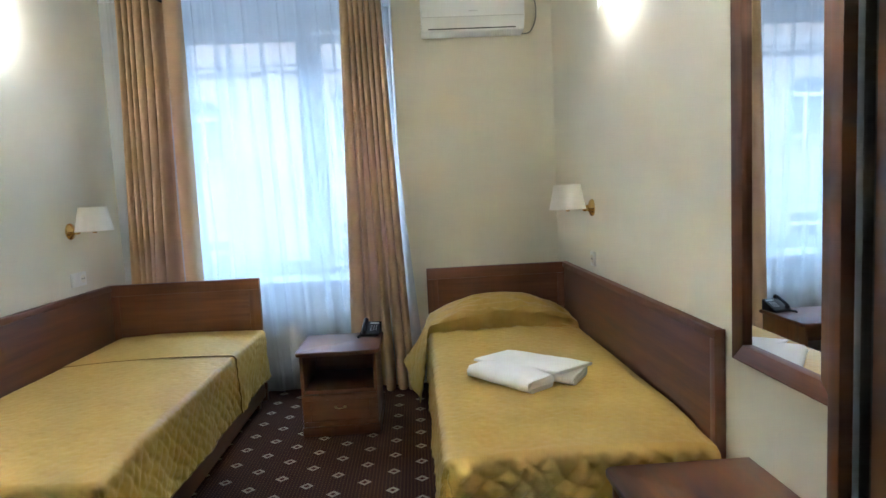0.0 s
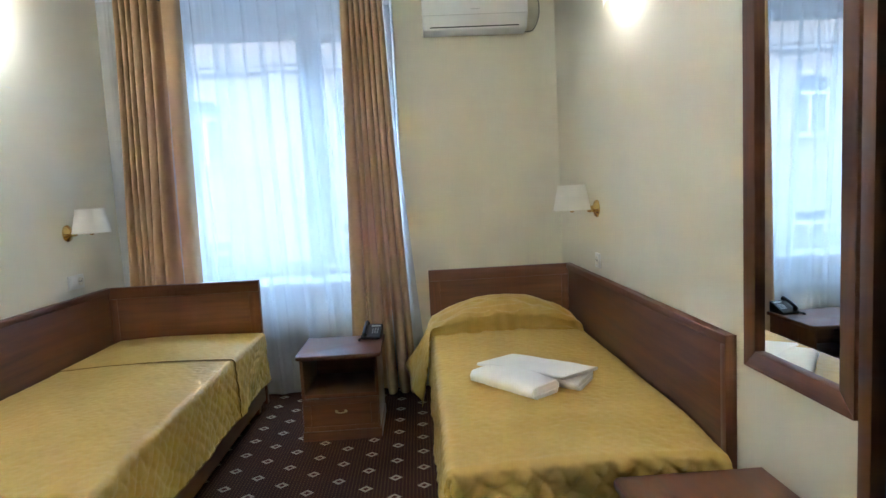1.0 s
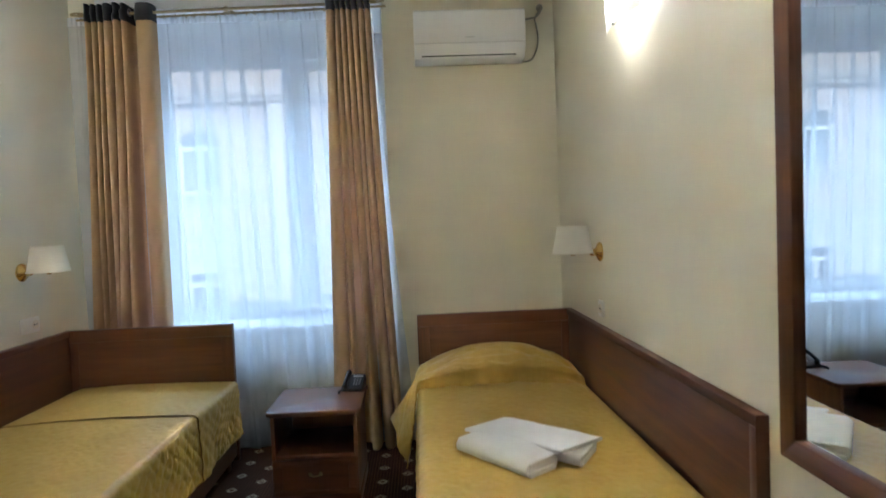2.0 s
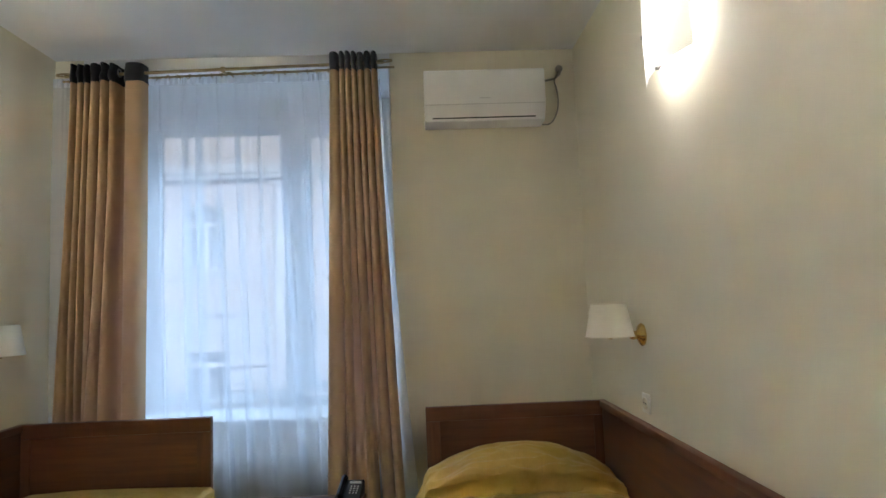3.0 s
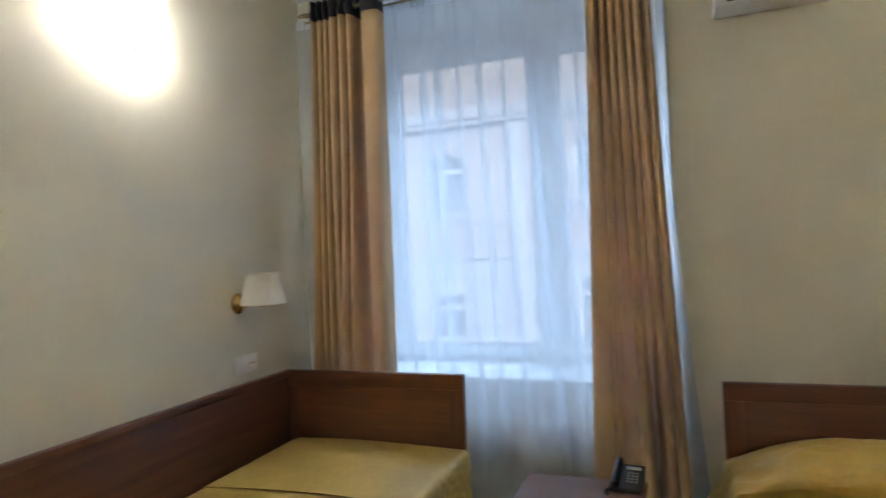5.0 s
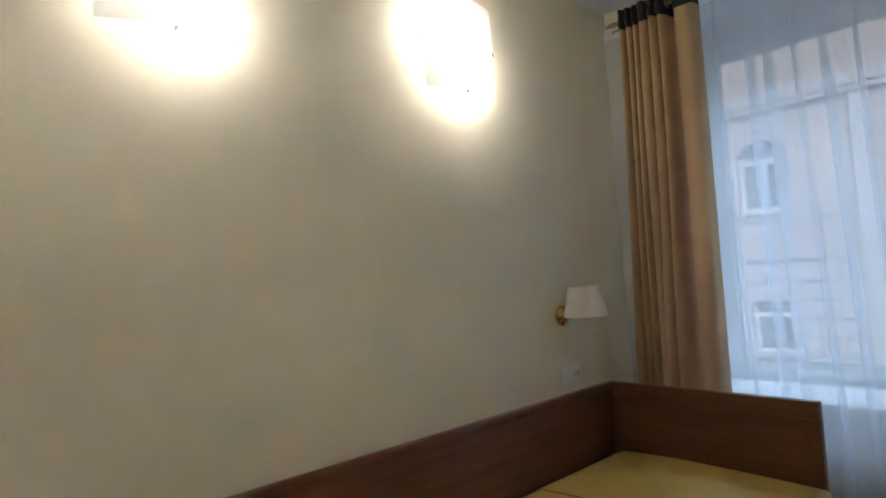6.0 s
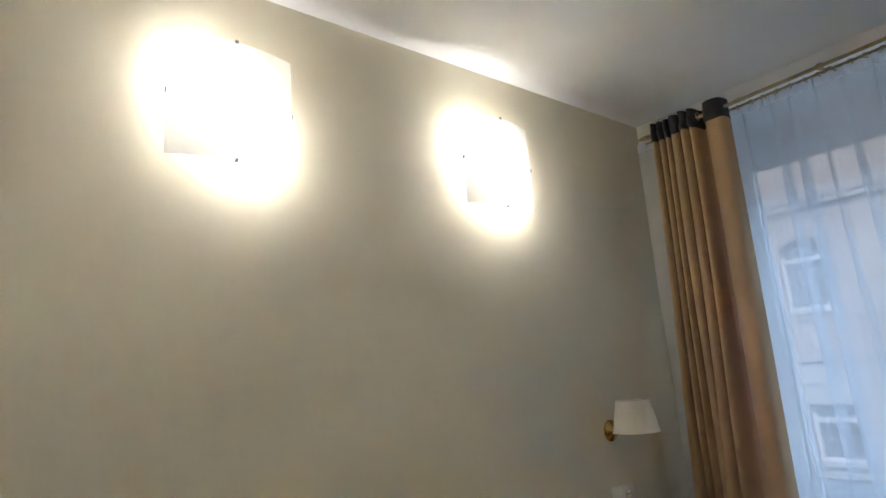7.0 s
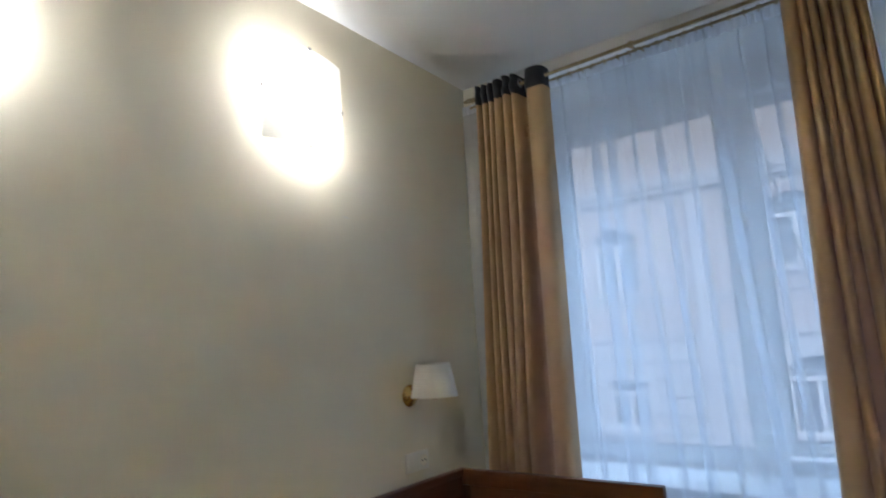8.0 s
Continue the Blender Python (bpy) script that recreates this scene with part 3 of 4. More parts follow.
def bed(label, origin, side, width, length, style):
    """origin: the corner of wall and headboard on the floor; side +1: the free edge lies to +x of it."""
    root = thing("bed", origin, label, "bed", "twin beds")
    if side > 0:
        panel_board(root, "headboard", 0.975, 0.852, "x")
        sp = panel_board(root, "side_panel", 2.065, 0.852, "y")
        sp.matrix_basis = Matrix.Translation((0.0, 0.0, 0.0)) @ pose(0, 0, 0) @ Matrix.Diagonal((-1, 1, 1, 1))
    else:
        hb = panel_board(root, "headboard", 0.945, 0.852, "x")
        hb.location.x = -0.945
        panel_board(root, "side_panel", 2.065, 0.852, "y")
    x0, x1 = sorted((side * 0.037, side * (width + 0.02)))
    part("base", boxed(x0, x1, -length + 0.03, -0.037, 0.06, 0.27, bevel=0.004), WOOD_Y, root)
    for fx in (x0 + 0.05, x1 - 0.05):
        for fy in (-0.12, -length + 0.12):
            part("foot", boxed(fx - 0.03, fx + 0.03, fy - 0.03, fy + 0.03, 0.0, 0.06, bevel=0.004), WOOD_Z, root)
    m = thing("mattress", (origin[0], origin[1], 0.27), "plain mattress hidden under the gold bedspread", "mattress", "mattresses")
    part("ticking", boxed(x0 + 0.01, x1 - 0.02, -length + 0.06, -0.05, 0.0, 0.205, bevel=0.03, seg=3), TOWEL, m)
    sp = thing("bedspread", origin, "gold quilted satin bedspread " + ("pulled over a plump pillow" if style == "pillow" else "with its head end folded over"), "bedspread", "gold bedspreads")
    plain, over = (spread_surface(width, length - 0.037, 0.503, 0.35, k) for k in ("plain", style))

    def at(f, s, t):
        a, b, z = f(s, t)
        return Vector((side * (a + 0.04), -(b + 0.042), z))

    ws, ls = width + (0.36 if style == "pillow" else 0.295), length - 0.037 + 0.40

    def end(s):
        return END[style] + 0.03 * (1 - min(1, s / width)) + 0.004 * math.sin(s * 8) + 0.16 * max(0.0, s - width)
    part("quilt", sheet(bmesh.new(), 170, 380, lambda u, v: at(plain, u * ws, v * ls)), SPREAD, sp, "", 85)
    part("turned_end", sheet(bmesh.new(), 110, 56, lambda u, v: at(over, u * ws, v * end(u * ws))), SPREAD, sp, "gold head end folded over the pillow", 85)
    pts = [at(plain, ws, v * ls) for v in np.linspace(0, 1, 120)]
    part("hem", tube(bmesh.new(), pts, 0.004, 6), HEM_AND_FOLD_SHADE, sp, "stitched hem of the bedspread")
    pts = [at(over, s, end(s)) for s in np.linspace(0.0, ws, 120)]
    # with the flap style this dark tube draws the shadow line at the fold
    part("fold_edge", tube(bmesh.new(), pts, 0.0024, 6), HEM_AND_FOLD_SHADE if style == "flap" else SPREAD, sp, "edge line of the turned-over end, dark where it draws the fold shadow")
    return root


HEM_AND_FOLD_SHADE = mottled("dark_gold_hem_and_fold_shade", (0.20, 0.115, 0.03), (0.27, 0.16, 0.05), 30, 0.7)
bed("mahogany single bed with framed headboard and side panel", (0.002, -0.235, 0.0), 1, 0.945, 2.10, "flap")
bed("mahogany single bed with framed headboard and wall panel", (ROOM_W - 0.002, -0.235, 0.0), -1, 0.905, 2.10, "pillow")


# ---- towels ----
def stadium(w0, w1, z0, z1, n=9):
    r, c = (z1 - z0) / 2, (z0 + z1) / 2
    left = [(w0 + r + r * math.cos(a), c + r * math.sin(a)) for a in np.linspace(math.pi / 2, 1.5 * math.pi, n)]
    return left + [(w1 - r + r * math.cos(a), c + r * math.sin(a)) for a in np.linspace(-math.pi / 2, math.pi / 2, n)]


def towel(at, turn, length, width, height, plies, label, lean=0.0):
    """A folded towel: an outer wrap, with the plies of the fold standing a little proud at both ends."""
    root = thing("towel", at, label, "towel", "folded towels", turn)
    bm = bmesh.new()
    th = height / plies
    slabs = [(stadium(-width / 2, width / 2, 0, height), length)]
    for k in range(plies):
        slabs.append((stadium(-width / 2 + 0.010 + 0.004 * k, width / 2 - 0.012 - 0.007 * ((k + 1) % 2), k * th + 0.0015, (k + 1) * th - 0.0015, 5), length + 0.010 + 0.006 * math.sin(2.3 * k + length * 40)))
    for k, (prof, ln) in enumerate(slabs):
        steps, rings = 22, []
        for j in range(steps + 1):
            q = 2 * j / steps - 1
            ring = []
            for y, z in prof:
                sag = 1 - 0.16 * q ** 4
                wob = noise.noise(Vector((q * 3, y * 9, z * 9 + at[0] * 5)))
                ring.append(bm.verts.new((q * ln / 2 + lean * y + 0.004 * wob, y + 0.005 * noise.noise(Vector((q * 2.1, k, at[1]))), max(0.0, z * sag + 0.003 * wob * (z > 0.01)))))
            rings.append(ring)
        m = len(prof)
        for a, b in zip(rings, rings[1:]):
            for i in range(m):
                bm.faces.new((a[i], a[(i + 1) % m], b[(i + 1) % m], b[i]))
        bm.faces.new(rings[0])
        bm.faces.new(rings[-1])
    part("cotton", bm, TOWEL, root, "", 60)
    return root


towel((2.392, -1.668, 0.516), -52.4, 0.36, 0.165, 0.062, 3, "white cotton towel folded thick, lying on the gold bedspread")
towel((2.550, -1.570, 0.516), -44, 0.40, 0.20, 0.045, 2, "white cotton towel folded in layers on the gold bedspread", -0.2)
towel((2.510, -1.575, 0.562), -41, 0.43, 0.205, 0.018, 1, "thin white cotton towel lying on another folded towel", 0.3)


# ---- nightstand and low table ----
def nightstand(at, turn, label, w=0.474, d=0.455, h=0.49):
    root = thing("nightstand", at, label, "nightstand", "nightstands", turn)
    hw = w / 2 - 0.022
    f, k = -d / 2 + 0.02, d / 2 - 0.005
    outline = [(-w / 2, k), (w / 2, k), (w / 2, -d / 2 + 0.03)]
    outline += [(w / 2 - 0.03 + 0.03 * math.cos(a), -d / 2 + 0.03 - 0.03 * math.sin(a)) for a in np.linspace(0.2, math.pi / 2, 5)]
    outline += [(-w / 2 + 0.03 - 0.03 * math.sin(a), -d / 2 + 0.03 - 0.03 * math.cos(a)) for a in np.linspace(0, math.pi / 2, 5)]
    bm = prism(bmesh.new(), outline, "z", h - 0.024, h)
    bmesh.ops.bevel(bm, geom=[e for e in bm.edges if abs(e.verts[0].co.z - e.verts[1].co.z) < 0.001], offset=0.006, segments=2, profile=0.5, affect="EDGES")
    part("top", bm, WOOD_X, root)
    for s in (-1, 1):
        x0, x1 = sorted((s * hw, s * (hw - 0.018)))
        part("side_panel", boxed(x0, x1, f, k, 0.055, h - 0.0245, bevel=0.002), WOOD_Z, root)
    part("back_panel", boxed(-hw + 0.0185, hw - 0.0185, k - 0.014, k - 0.004, 0.06, h - 0.025), WOOD_X, root)
    part("shelf", boxed(-hw + 0.0185, hw - 0.0185, f + 0.004, k - 0.015, 0.245, 0.263, bevel=0.002), WOOD_X, root)
    plinth = boxed(-hw - 0.006, hw + 0.006, f - 0.006, k - 0.02, 0.0, 0.054, bevel=0.004)
    part("plinth", plinth, WOOD_X, root)
    front = part("drawer", boxed(-hw + 0.002, hw - 0.002, f - 0.010, f + 0.006, 0.060, 0.242, bevel=0.003), WOOD_X, root)
    bm = bmesh.new()
    box(bm, -hw + 0.008, hw - 0.008, f - 0.019, f - 0.0105, 0.212, 0.238, 0.004)
    box(bm, -hw + 0.008, hw - 0.008, f - 0.019, f - 0.0105, 0.064, 0.090, 0.004)
    for s in (-1, 1):
        x0, x1 = sorted((s * (hw - 0.008), s * (hw - 0.05)))
        box(bm, x0, x1, f - 0.018, f - 0.0105, 0.0905, 0.2115, 0.004)
    part("moulding", bm, WOOD_X, front)
    pts = [(0.026 * math.cos(a), f - 0.012 - 0.014 * math.sin(a), 0.168 - 0.004 * math.sin(a)) for a in np.linspace(0, math.pi, 13)]
    bm = tube(bmesh.new(), pts, 0.0034, 8)
    for s in (-1, 1):
        lathe(bm, [(0.009, 0), (0.008, 0.004), (0.004, 0.006)], 12, pose(s * 0.026, f - 0.0105, 0.168, 90, 0, 0))
    part("handle", bm, ROD, front, "small aged metal bow handle")
    return root


nightstand((1.540, -0.6555, 0.0), 0, "mahogany nightstand with an open shelf and one drawer")
nightstand((2.772, -2.722, 0.0), -90, "low mahogany cabinet at the foot of the bed", h=0.503)


# ---- telephone ----
def telephone(at, turn):
    root = thing("telephone", at, "black desk telephone with a grey display and coiled cord", "telephone", "", turn)
    bm = prism(bmesh.new(), [(-0.09, 0.0), (0.09, 0.0), (0.09, 0.096), (0.078, 0.104), (-0.085, 0.026)], "x", -0.085, 0.085)
    bmesh.ops.bevel(bm, geom=list(bm.edges), offset=0.005, segments=2, profile=0.5, affect="EDGES")
    body = part("base", bm, PHONE, root)
    tilt = pose(0.03, 0.052, 0.0905, 25.6, 0, 0)
    bm = boxed(-0.042, 0.042, -0.010, 0.010, 0.0, 0.005, bevel=0.002)
    bm.transform(tilt)
    part("display", bm, SCREEN, body, "pale grey display")
    bm = bmesh.new()
    for r in range(4):
        for c in range(3):
            box(bm, -0.001 + c * 0.023, 0.009 + c * 0.023, -0.008 - r * 0.021, 0.0 - r * 0.021, 0.0, 0.004)
    bm.transform(pose(0.005, 0.022, 0.0765, 25.6, 0, 0))
    part("keypad", bm, PHONE_GREY, body, "grey keys")
    arc = [(-0.055, 0.088 * math.sin(a), 0.084 + 0.014 * math.cos(a) + 0.038 * math.sin(a)) for a in np.linspace(-1.35, 1.35, 15)]
    bm = tube(bmesh.new(), arc, 0.0150, 12)
    for y, z in ((-0.074, 0.049), (0.074, 0.119)):
        lathe(bm, [(0.0, -0.018), (0.020, -0.018), (0.023, -0.004), (0.017, 0.012), (0.0, 0.014)], 18, pose(-0.055, y, z, 25.6, 0, 0))
    part("handset", bm, PHONE, root, "black handset on its cradle")
    pts = []
    for i in range(150):
        q = i / 149
        c = Vector((-0.075 - 0.02 * math.sin(q * 3.0), -0.075 - 0.085 * q, 0.010))
        pts.append(c + 0.0075 * Vector((math.cos(q * 130), 0.2 * math.sin(q * 50), math.sin(q * 130))))
    part("cord", tube(bmesh.new(), pts, 0.0026, 5), PHONE, root, "black coiled cord")
    return root


telephone((1.706, -0.505, 0.4905), -8).scale = (0.68, 0.68, 0.68)


# ---- wall lamps and sockets ----
def reading_lamp(at, turn):
    """The arm points along local +x, away from the wall."""
    root = thing("wall_lamp", at, "brass wall lamp with a cream fabric shade, unlit", "wall lamp", "reading lamps", turn)
    out = pose(0, 0, 0, 0, 90, 0)
    part("back_plate", lathe(bmesh.new(), [(0.048, 0.0), (0.049, 0.006), (0.042, 0.014), (0.022, 0.022), (0.012, 0.034), (0.0, 0.036)], 28, out @ pose(0, 0, 0)), BRASS, root)
    bm = lathe(bmesh.new(), [(0.0, 0.026), (0.017, 0.028), (0.020, 0.042), (0.014, 0.056), (0.0, 0.058)], 18, pose(0, 0, -0.001) @ out)
    tube(bm, [(0.035, 0, 0), (0.09, 0, 0), (0.142, 0, 0)], 0.0065, 10)
    tube(bm, [(0.142, 0, -0.012), (0.142, 0, 0.045)], 0.009, 12)
    lathe(bm, [(0.0, -0.016), (0.011, -0.014), (0.011, -0.004), (0.0, -0.002)], 14, pose(0.142, 0, 0))
    part("arm", bm, BRASS, root)
    part("lamp_holder", lathe(bmesh.new(), [(0.0, 0.04), (0.016, 0.04), (0.016, 0.085), (0.0, 0.087)], 16, pose(0.142, 0, 0)), SOCKET, root)
    at_shade = pose(0.142, 0, -0.003)
    bm = lathe(bmesh.new(), [(0.103, 0.0), (0.1015, 0.002), (0.0745, 0.140), (0.0735, 0.140), (0.100, 0.004), (0.103, 0.0)], 40, at_shade)
    bmesh.ops.delete(bm, geom=[f for f in bm.faces if len(f.verts) > 4], context="FACES")
    shade = part("shade", bm, SHADE, root, "cream fabric lampshade")
    for r, z in ((0.1025, 0.001), (0.0745, 0.140)):
        pts = [(0.142 + r * math.cos(a), r * math.sin(a), z - 0.003) for a in np.linspace(0, 2 * math.pi, 37)]
        part("trim", tube(bmesh.new(), pts, 0.002, 5), SHADE_RIM, shade)
    bm = bmesh.new()
    for k in range(3):
        a = k * 2.094
        tube(bm, [(0.142 + 0.012 * math.cos(a), 0.012 * math.sin(a), 0.08), (0.142 + 0.0735 * math.cos(a), 0.0735 * math.sin(a), 0.134)], 0.0015, 5)
    part("spider", bm, BRASS, shade, "thin brass shade carrier")
    return root


reading_lamp((0.0, -0.602, 1.226), 0)
reading_lamp((ROOM_W, -0.855, 1.222), 180)


def socket_plate(at, turn, gangs, label):
    root = thing("socket_plate", at, label, "socket", "wall sockets", turn)
    w = 0.078 * gangs
    part("cover", boxed(0.0, 0.010, -w / 2, w / 2, -0.041, 0.041, bevel=0.003), SOCKET, root)
    for g in range(gangs):
        y = -w / 2 + 0.039 + 0.078 * g
        if g == 0:
            bm = lathe(bmesh.new(), [(0.024, 0.0), (0.0245, 0.004), (0.021, 0.0045), (0.0205, 0.001), (0.0, 0.001)], 28, pose(0.010, y, 0, 0, 90, 0))
            well = part("socket_well", bm, SHADE_RIM, root, "cream round socket well")
            bm = bmesh.new()
            for dy in (-0.0095, 0.0095):
                lathe(bm, [(0.0, 0.0), (0.0042, 0.0), (0.0042, 0.0012), (0.0, 0.0012)], 10, pose(0.0112, y + dy, 0, 0, 90, 0))
            part("pin_hole", bm, SLOT, well, "dark pin hole")
        else:
            part("rocker", boxed(0.009, 0.0145, y - 0.030, y + 0.030, -0.031, 0.031, bevel=0.003), SOCKET, root)
    return root


socket_plate((0.0, -0.572, 0.939), 0, 2, "cream double plate with a switch and a socket")
bpy.data.objects["socket_plate"].scale = (1, -1, 1)
socket_plate((ROOM_W, -0.860, 0.933), 180, 1, "cream single wall socket")


# ---- glass sconces ----
def sconce(at, turn, watts, flip=1):
    root = thing("sconce", at, "lit square frosted glass wall sconce with metal clips", "wall light", "glass sconces", turn)
    part("back_plate", boxed(0.0, 0.018, -0.07, 0.07, -0.10, 0.10, bevel=0.004), PVC, root)
    hs = 0.197

    def bend(y, z):
        return 0.112 - 0.038 * (y / hs) ** 2 - 0.004 * (z / hs) ** 2
    bm = sheet(bmesh.new(), 16, 16, lambda u, v: Vector((bend((2 * u - 1) * hs, (2 * v - 1) * hs), (2 * u - 1) * hs, (2 * v - 1) * hs)))
    part("glass", bm, FROST, root, "bent square of frosted glass")
    for y, z in ((-hs, 0), (hs, 0), (0, -hs), (0, hs)):
        x = bend(y, z)
        dy, dz = 0.010 if z else 0.004, 0.010 if y else 0.004
        bm = boxed(x - 0.008, x + 0.006, y - dy / 2, y + dy / 2, z - dz / 2 - 0.003, z + dz / 2 + 0.003, bevel=0.001)
        tube(bm, [(0.012, y * 0.35, z * 0.45), (x - 0.02, y * 0.94, z * 0.94), (x - 0.004, y, z)], 0.002, 6)
        part("clip", bm, STEEL, root, "small metal clip")
    for y, z in ((-0.075 * flip, 0.075), (0.085 * flip, -0.085)):
        bulb = bpy.data.lights.new("sconce_bulb", "POINT")
        bulb.energy, bulb.shadow_soft_size, bulb.color = watts / 2, 0.025, LAMP_COLOUR
        ob = new("sconce_bulb", bulb)
        ob.parent, ob.location = root, (0.082, y, z)
    return root


LAMP_COLOUR = (1.0, 0.97, 0.915)
sconce((0.0, -2.386, 2.402), 0, SCONCE_WATTS * 0.78)
sconce((0.0, -1.240, 2.402), 0, SCONCE_WATTS * 0.9)
sconce((ROOM_W, -1.46, 2.358), 180, SCONCE_WATTS * 0.42, -1)
# this sconce is unseen, added to brighten the room from the east side
sconce((ROOM_W, -2.606, 2.358), 180, SCONCE_WATTS * 0.5, -1)


# unseen fill lamp, added over the free floor to lift the general room light
def fill_light(at, watts):
    root = thing("fill_light", at, "added fill light shaped as a round opal ceiling lamp, unseen", "ceiling light")
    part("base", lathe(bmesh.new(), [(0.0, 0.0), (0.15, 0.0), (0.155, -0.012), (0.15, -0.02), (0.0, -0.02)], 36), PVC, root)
    part("dome", lathe(bmesh.new(), [(0.146, -0.021), (0.14, -0.05), (0.11, -0.085), (0.06, -0.102), (0.0, -0.106)], 36), OPAL, root, "opal glass dome of the added fill light")
    bulb = bpy.data.lights.new("fill_bulb", "POINT")
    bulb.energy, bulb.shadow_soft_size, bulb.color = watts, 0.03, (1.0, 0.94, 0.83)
    ob = new("fill_bulb", bulb)
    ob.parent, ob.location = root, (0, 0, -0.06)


fill_light((1.45, -3.25, ROOM_H), 7.5)


# ---- air conditioner ----
def air_conditioner():
    x0, x1 = 2.125, 2.807
    root = thing("air_conditioner", ((x0 + x1) / 2, 0.0, 2.39), "white split air conditioner mounted high on the wall", "air conditioner")
    h = (x1 - x0) / 2
    prof = [(-0.001, 0.298), (-0.14, 0.300), (-0.162, 0.296), (-0.171, 0.284), (-0.173, 0.18), (-0.170, 0.105), (-0.166, 0.094), (-0.131, 0.016), (-0.108, 0.007), (-0.001, 0.007)]
    bm = prism(bmesh.new(), prof, "x", -h, h)
    bmesh.ops.bevel(bm, geom=[e for e in bm.edges if abs(e.verts[0].co.x - e.verts[1].co.x) < 0.001], offset=0.006, segments=3, profile=0.5, affect="EDGES")
    body = part("casing", bm, AC_WHITE, root)
    prof = [(-0.1735, 0.102), (-0.1765, 0.18), (-0.1745, 0.286), (-0.164, 0.2985), (-0.155, 0.293), (-0.168, 0.28), (-0.1695, 0.18), (-0.1675, 0.104)]
    part("front_panel", prism(bmesh.new(), prof, "x", -h + 0.004, h - 0.004), AC_WHITE, root)
    bm = prism(bmesh.new(), [(-0.1648, 0.087), (-0.1418, 0.036), (-0.138, 0.038), (-0.161, 0.088)], "x", -h + 0.045, h - 0.055)
    part("louver", bm, AC_WHITE, root, "white air outlet flap")
    part("slot", prism(bmesh.new(), [(-0.1392, 0.0335), (-0.1362, 0.0268), (-0.131, 0.029), (-0.134, 0.035)], "x", -h + 0.045, h - 0.055), SLOT, root, "dark air slot")
    part("seam", prism(bmesh.new(), [(-0.1715, 0.1005), (-0.1715, 0.0965), (-0.168, 0.0965), (-0.168, 0.1005)], "x", -h + 0.004, h - 0.004), AC_GREY, root)
    bm = bmesh.new()
    for i in range(22):
        x = -h + 0.05 + i * 0.0268
        box(bm, x, x + 0.012, -0.125, -0.02, 0.2992, 0.3015)
    part("grille", bm, AC_GREY, root, "grey intake grille slats")
    for x, w in ((0.0, 0.03),):
        part("badge", boxed(x - w, x + w, -0.1772, -0.1752, 0.128, 0.1335), AC_GREY, root, "plain grey badge bar")
    pts = [(0.30, -0.03, 0.018), (0.37, -0.025, 0.012), (0.41, -0.02, 0.035), (0.44, -0.02, 0.10), (0.447, -0.02, 0.17), (0.440, -0.02, 0.23), (0.43, -0.02, 0.275), (0.445, -0.02, 0.31), (0.462, -0.02, 0.335)]
    fine = []
    for i in range(len(pts) - 1):
        p0, p1, p2, p3 = (Vector(pts[max(0, min(len(pts) - 1, i + o))]) for o in (-1, 0, 1, 2))
        for q in (0, 0.25, 0.5, 0.75):
            fine.append(0.5 * ((2 * p1) + (p2 - p0) * q + (2 * p0 - 5 * p1 + 4 * p2 - p3) * q * q + (3 * p1 - p0 - 3 * p2 + p3) * q ** 3))
    part("cable", tube(bmesh.new(), fine + [pts[-1]], 0.0045, 8), CABLE, root, "grey power cable loop")
    bm = lathe(bmesh.new(), [(0.022, 0.0), (0.021, 0.012), (0.012, 0.02), (0.009, 0.034), (0.0, 0.036)], 18, pose(0.464, -0.002, 0.352, 90, 0, 0))
    tube(bm, [(0.464, -0.03, 0.352), (0.462, -0.03, 0.315), (0.43, -0.022, 0.285), (0.34, -0.02, 0.272)], 0.007, 8)
    part("pipe_outlet", bm, CABLE, root, "grey pipe outlet on the wall")


air_conditioner()


# ---- mirror and wardrobe ----
def wall_mirror():
    y0, y1, z0, z1, w = -2.864, -2.406, 0.787, 2.12, 0.054
    root = thing("wall_mirror", (ROOM_W, (y0 + y1) / 2, z0), "tall wall mirror in a wide mitred mahogany frame", "mirror")
    cy = root.location.y
    a, b, hgt, fx, bx = y0 - cy, y1 - cy, z1 - z0, -0.036, -0.001

    def rail(c, mat):
        """A mitred rail with a sloping inner lip; c: outer and inner ends (y, z)."""
        bm = bmesh.new()
        (o0, o1), (i0, i1) = c
        v = [bm.verts.new(p) for p in ((fx, *o0), (fx, *o1), (fx + 0.004, *i1), (fx + 0.004, *i0), (bx, *o0), (bx, *o1), (bx, *i1), (bx, *i0))]
        for q in ((0, 1, 2, 3), (4, 5, 6, 7), (0, 1, 5, 4), (3, 2, 6, 7), (0, 3, 7, 4), (1, 2, 6, 5)):
            bm.faces.new([v[k] for k in q])
        bmesh.ops.bevel(bm, geom=list(bm.edges), offset=0.0022, segments=2, profile=0.5, affect="EDGES")
        part("frame_rail", bm, mat, root)
    O = [(a, 0), (b, 0), (b, hgt), (a, hgt)]
    I = [(a + w, w), (b - w, w), (b - w, hgt - w), (a + w, hgt - w)]
    for k in range(4):
        rail(((O[k], O[(k + 1) % 4]), (I[k], I[(k + 1) % 4])), WOOD_Z if k % 2 else WOOD_Y)
    part("mirror_glass", boxed(-0.016, -0.010, a + w - 0.012, b - w + 0.012, w - 0.012, hgt - w + 0.012), MIRROR, root, "clean silvered mirror glass")


wall_mirror()


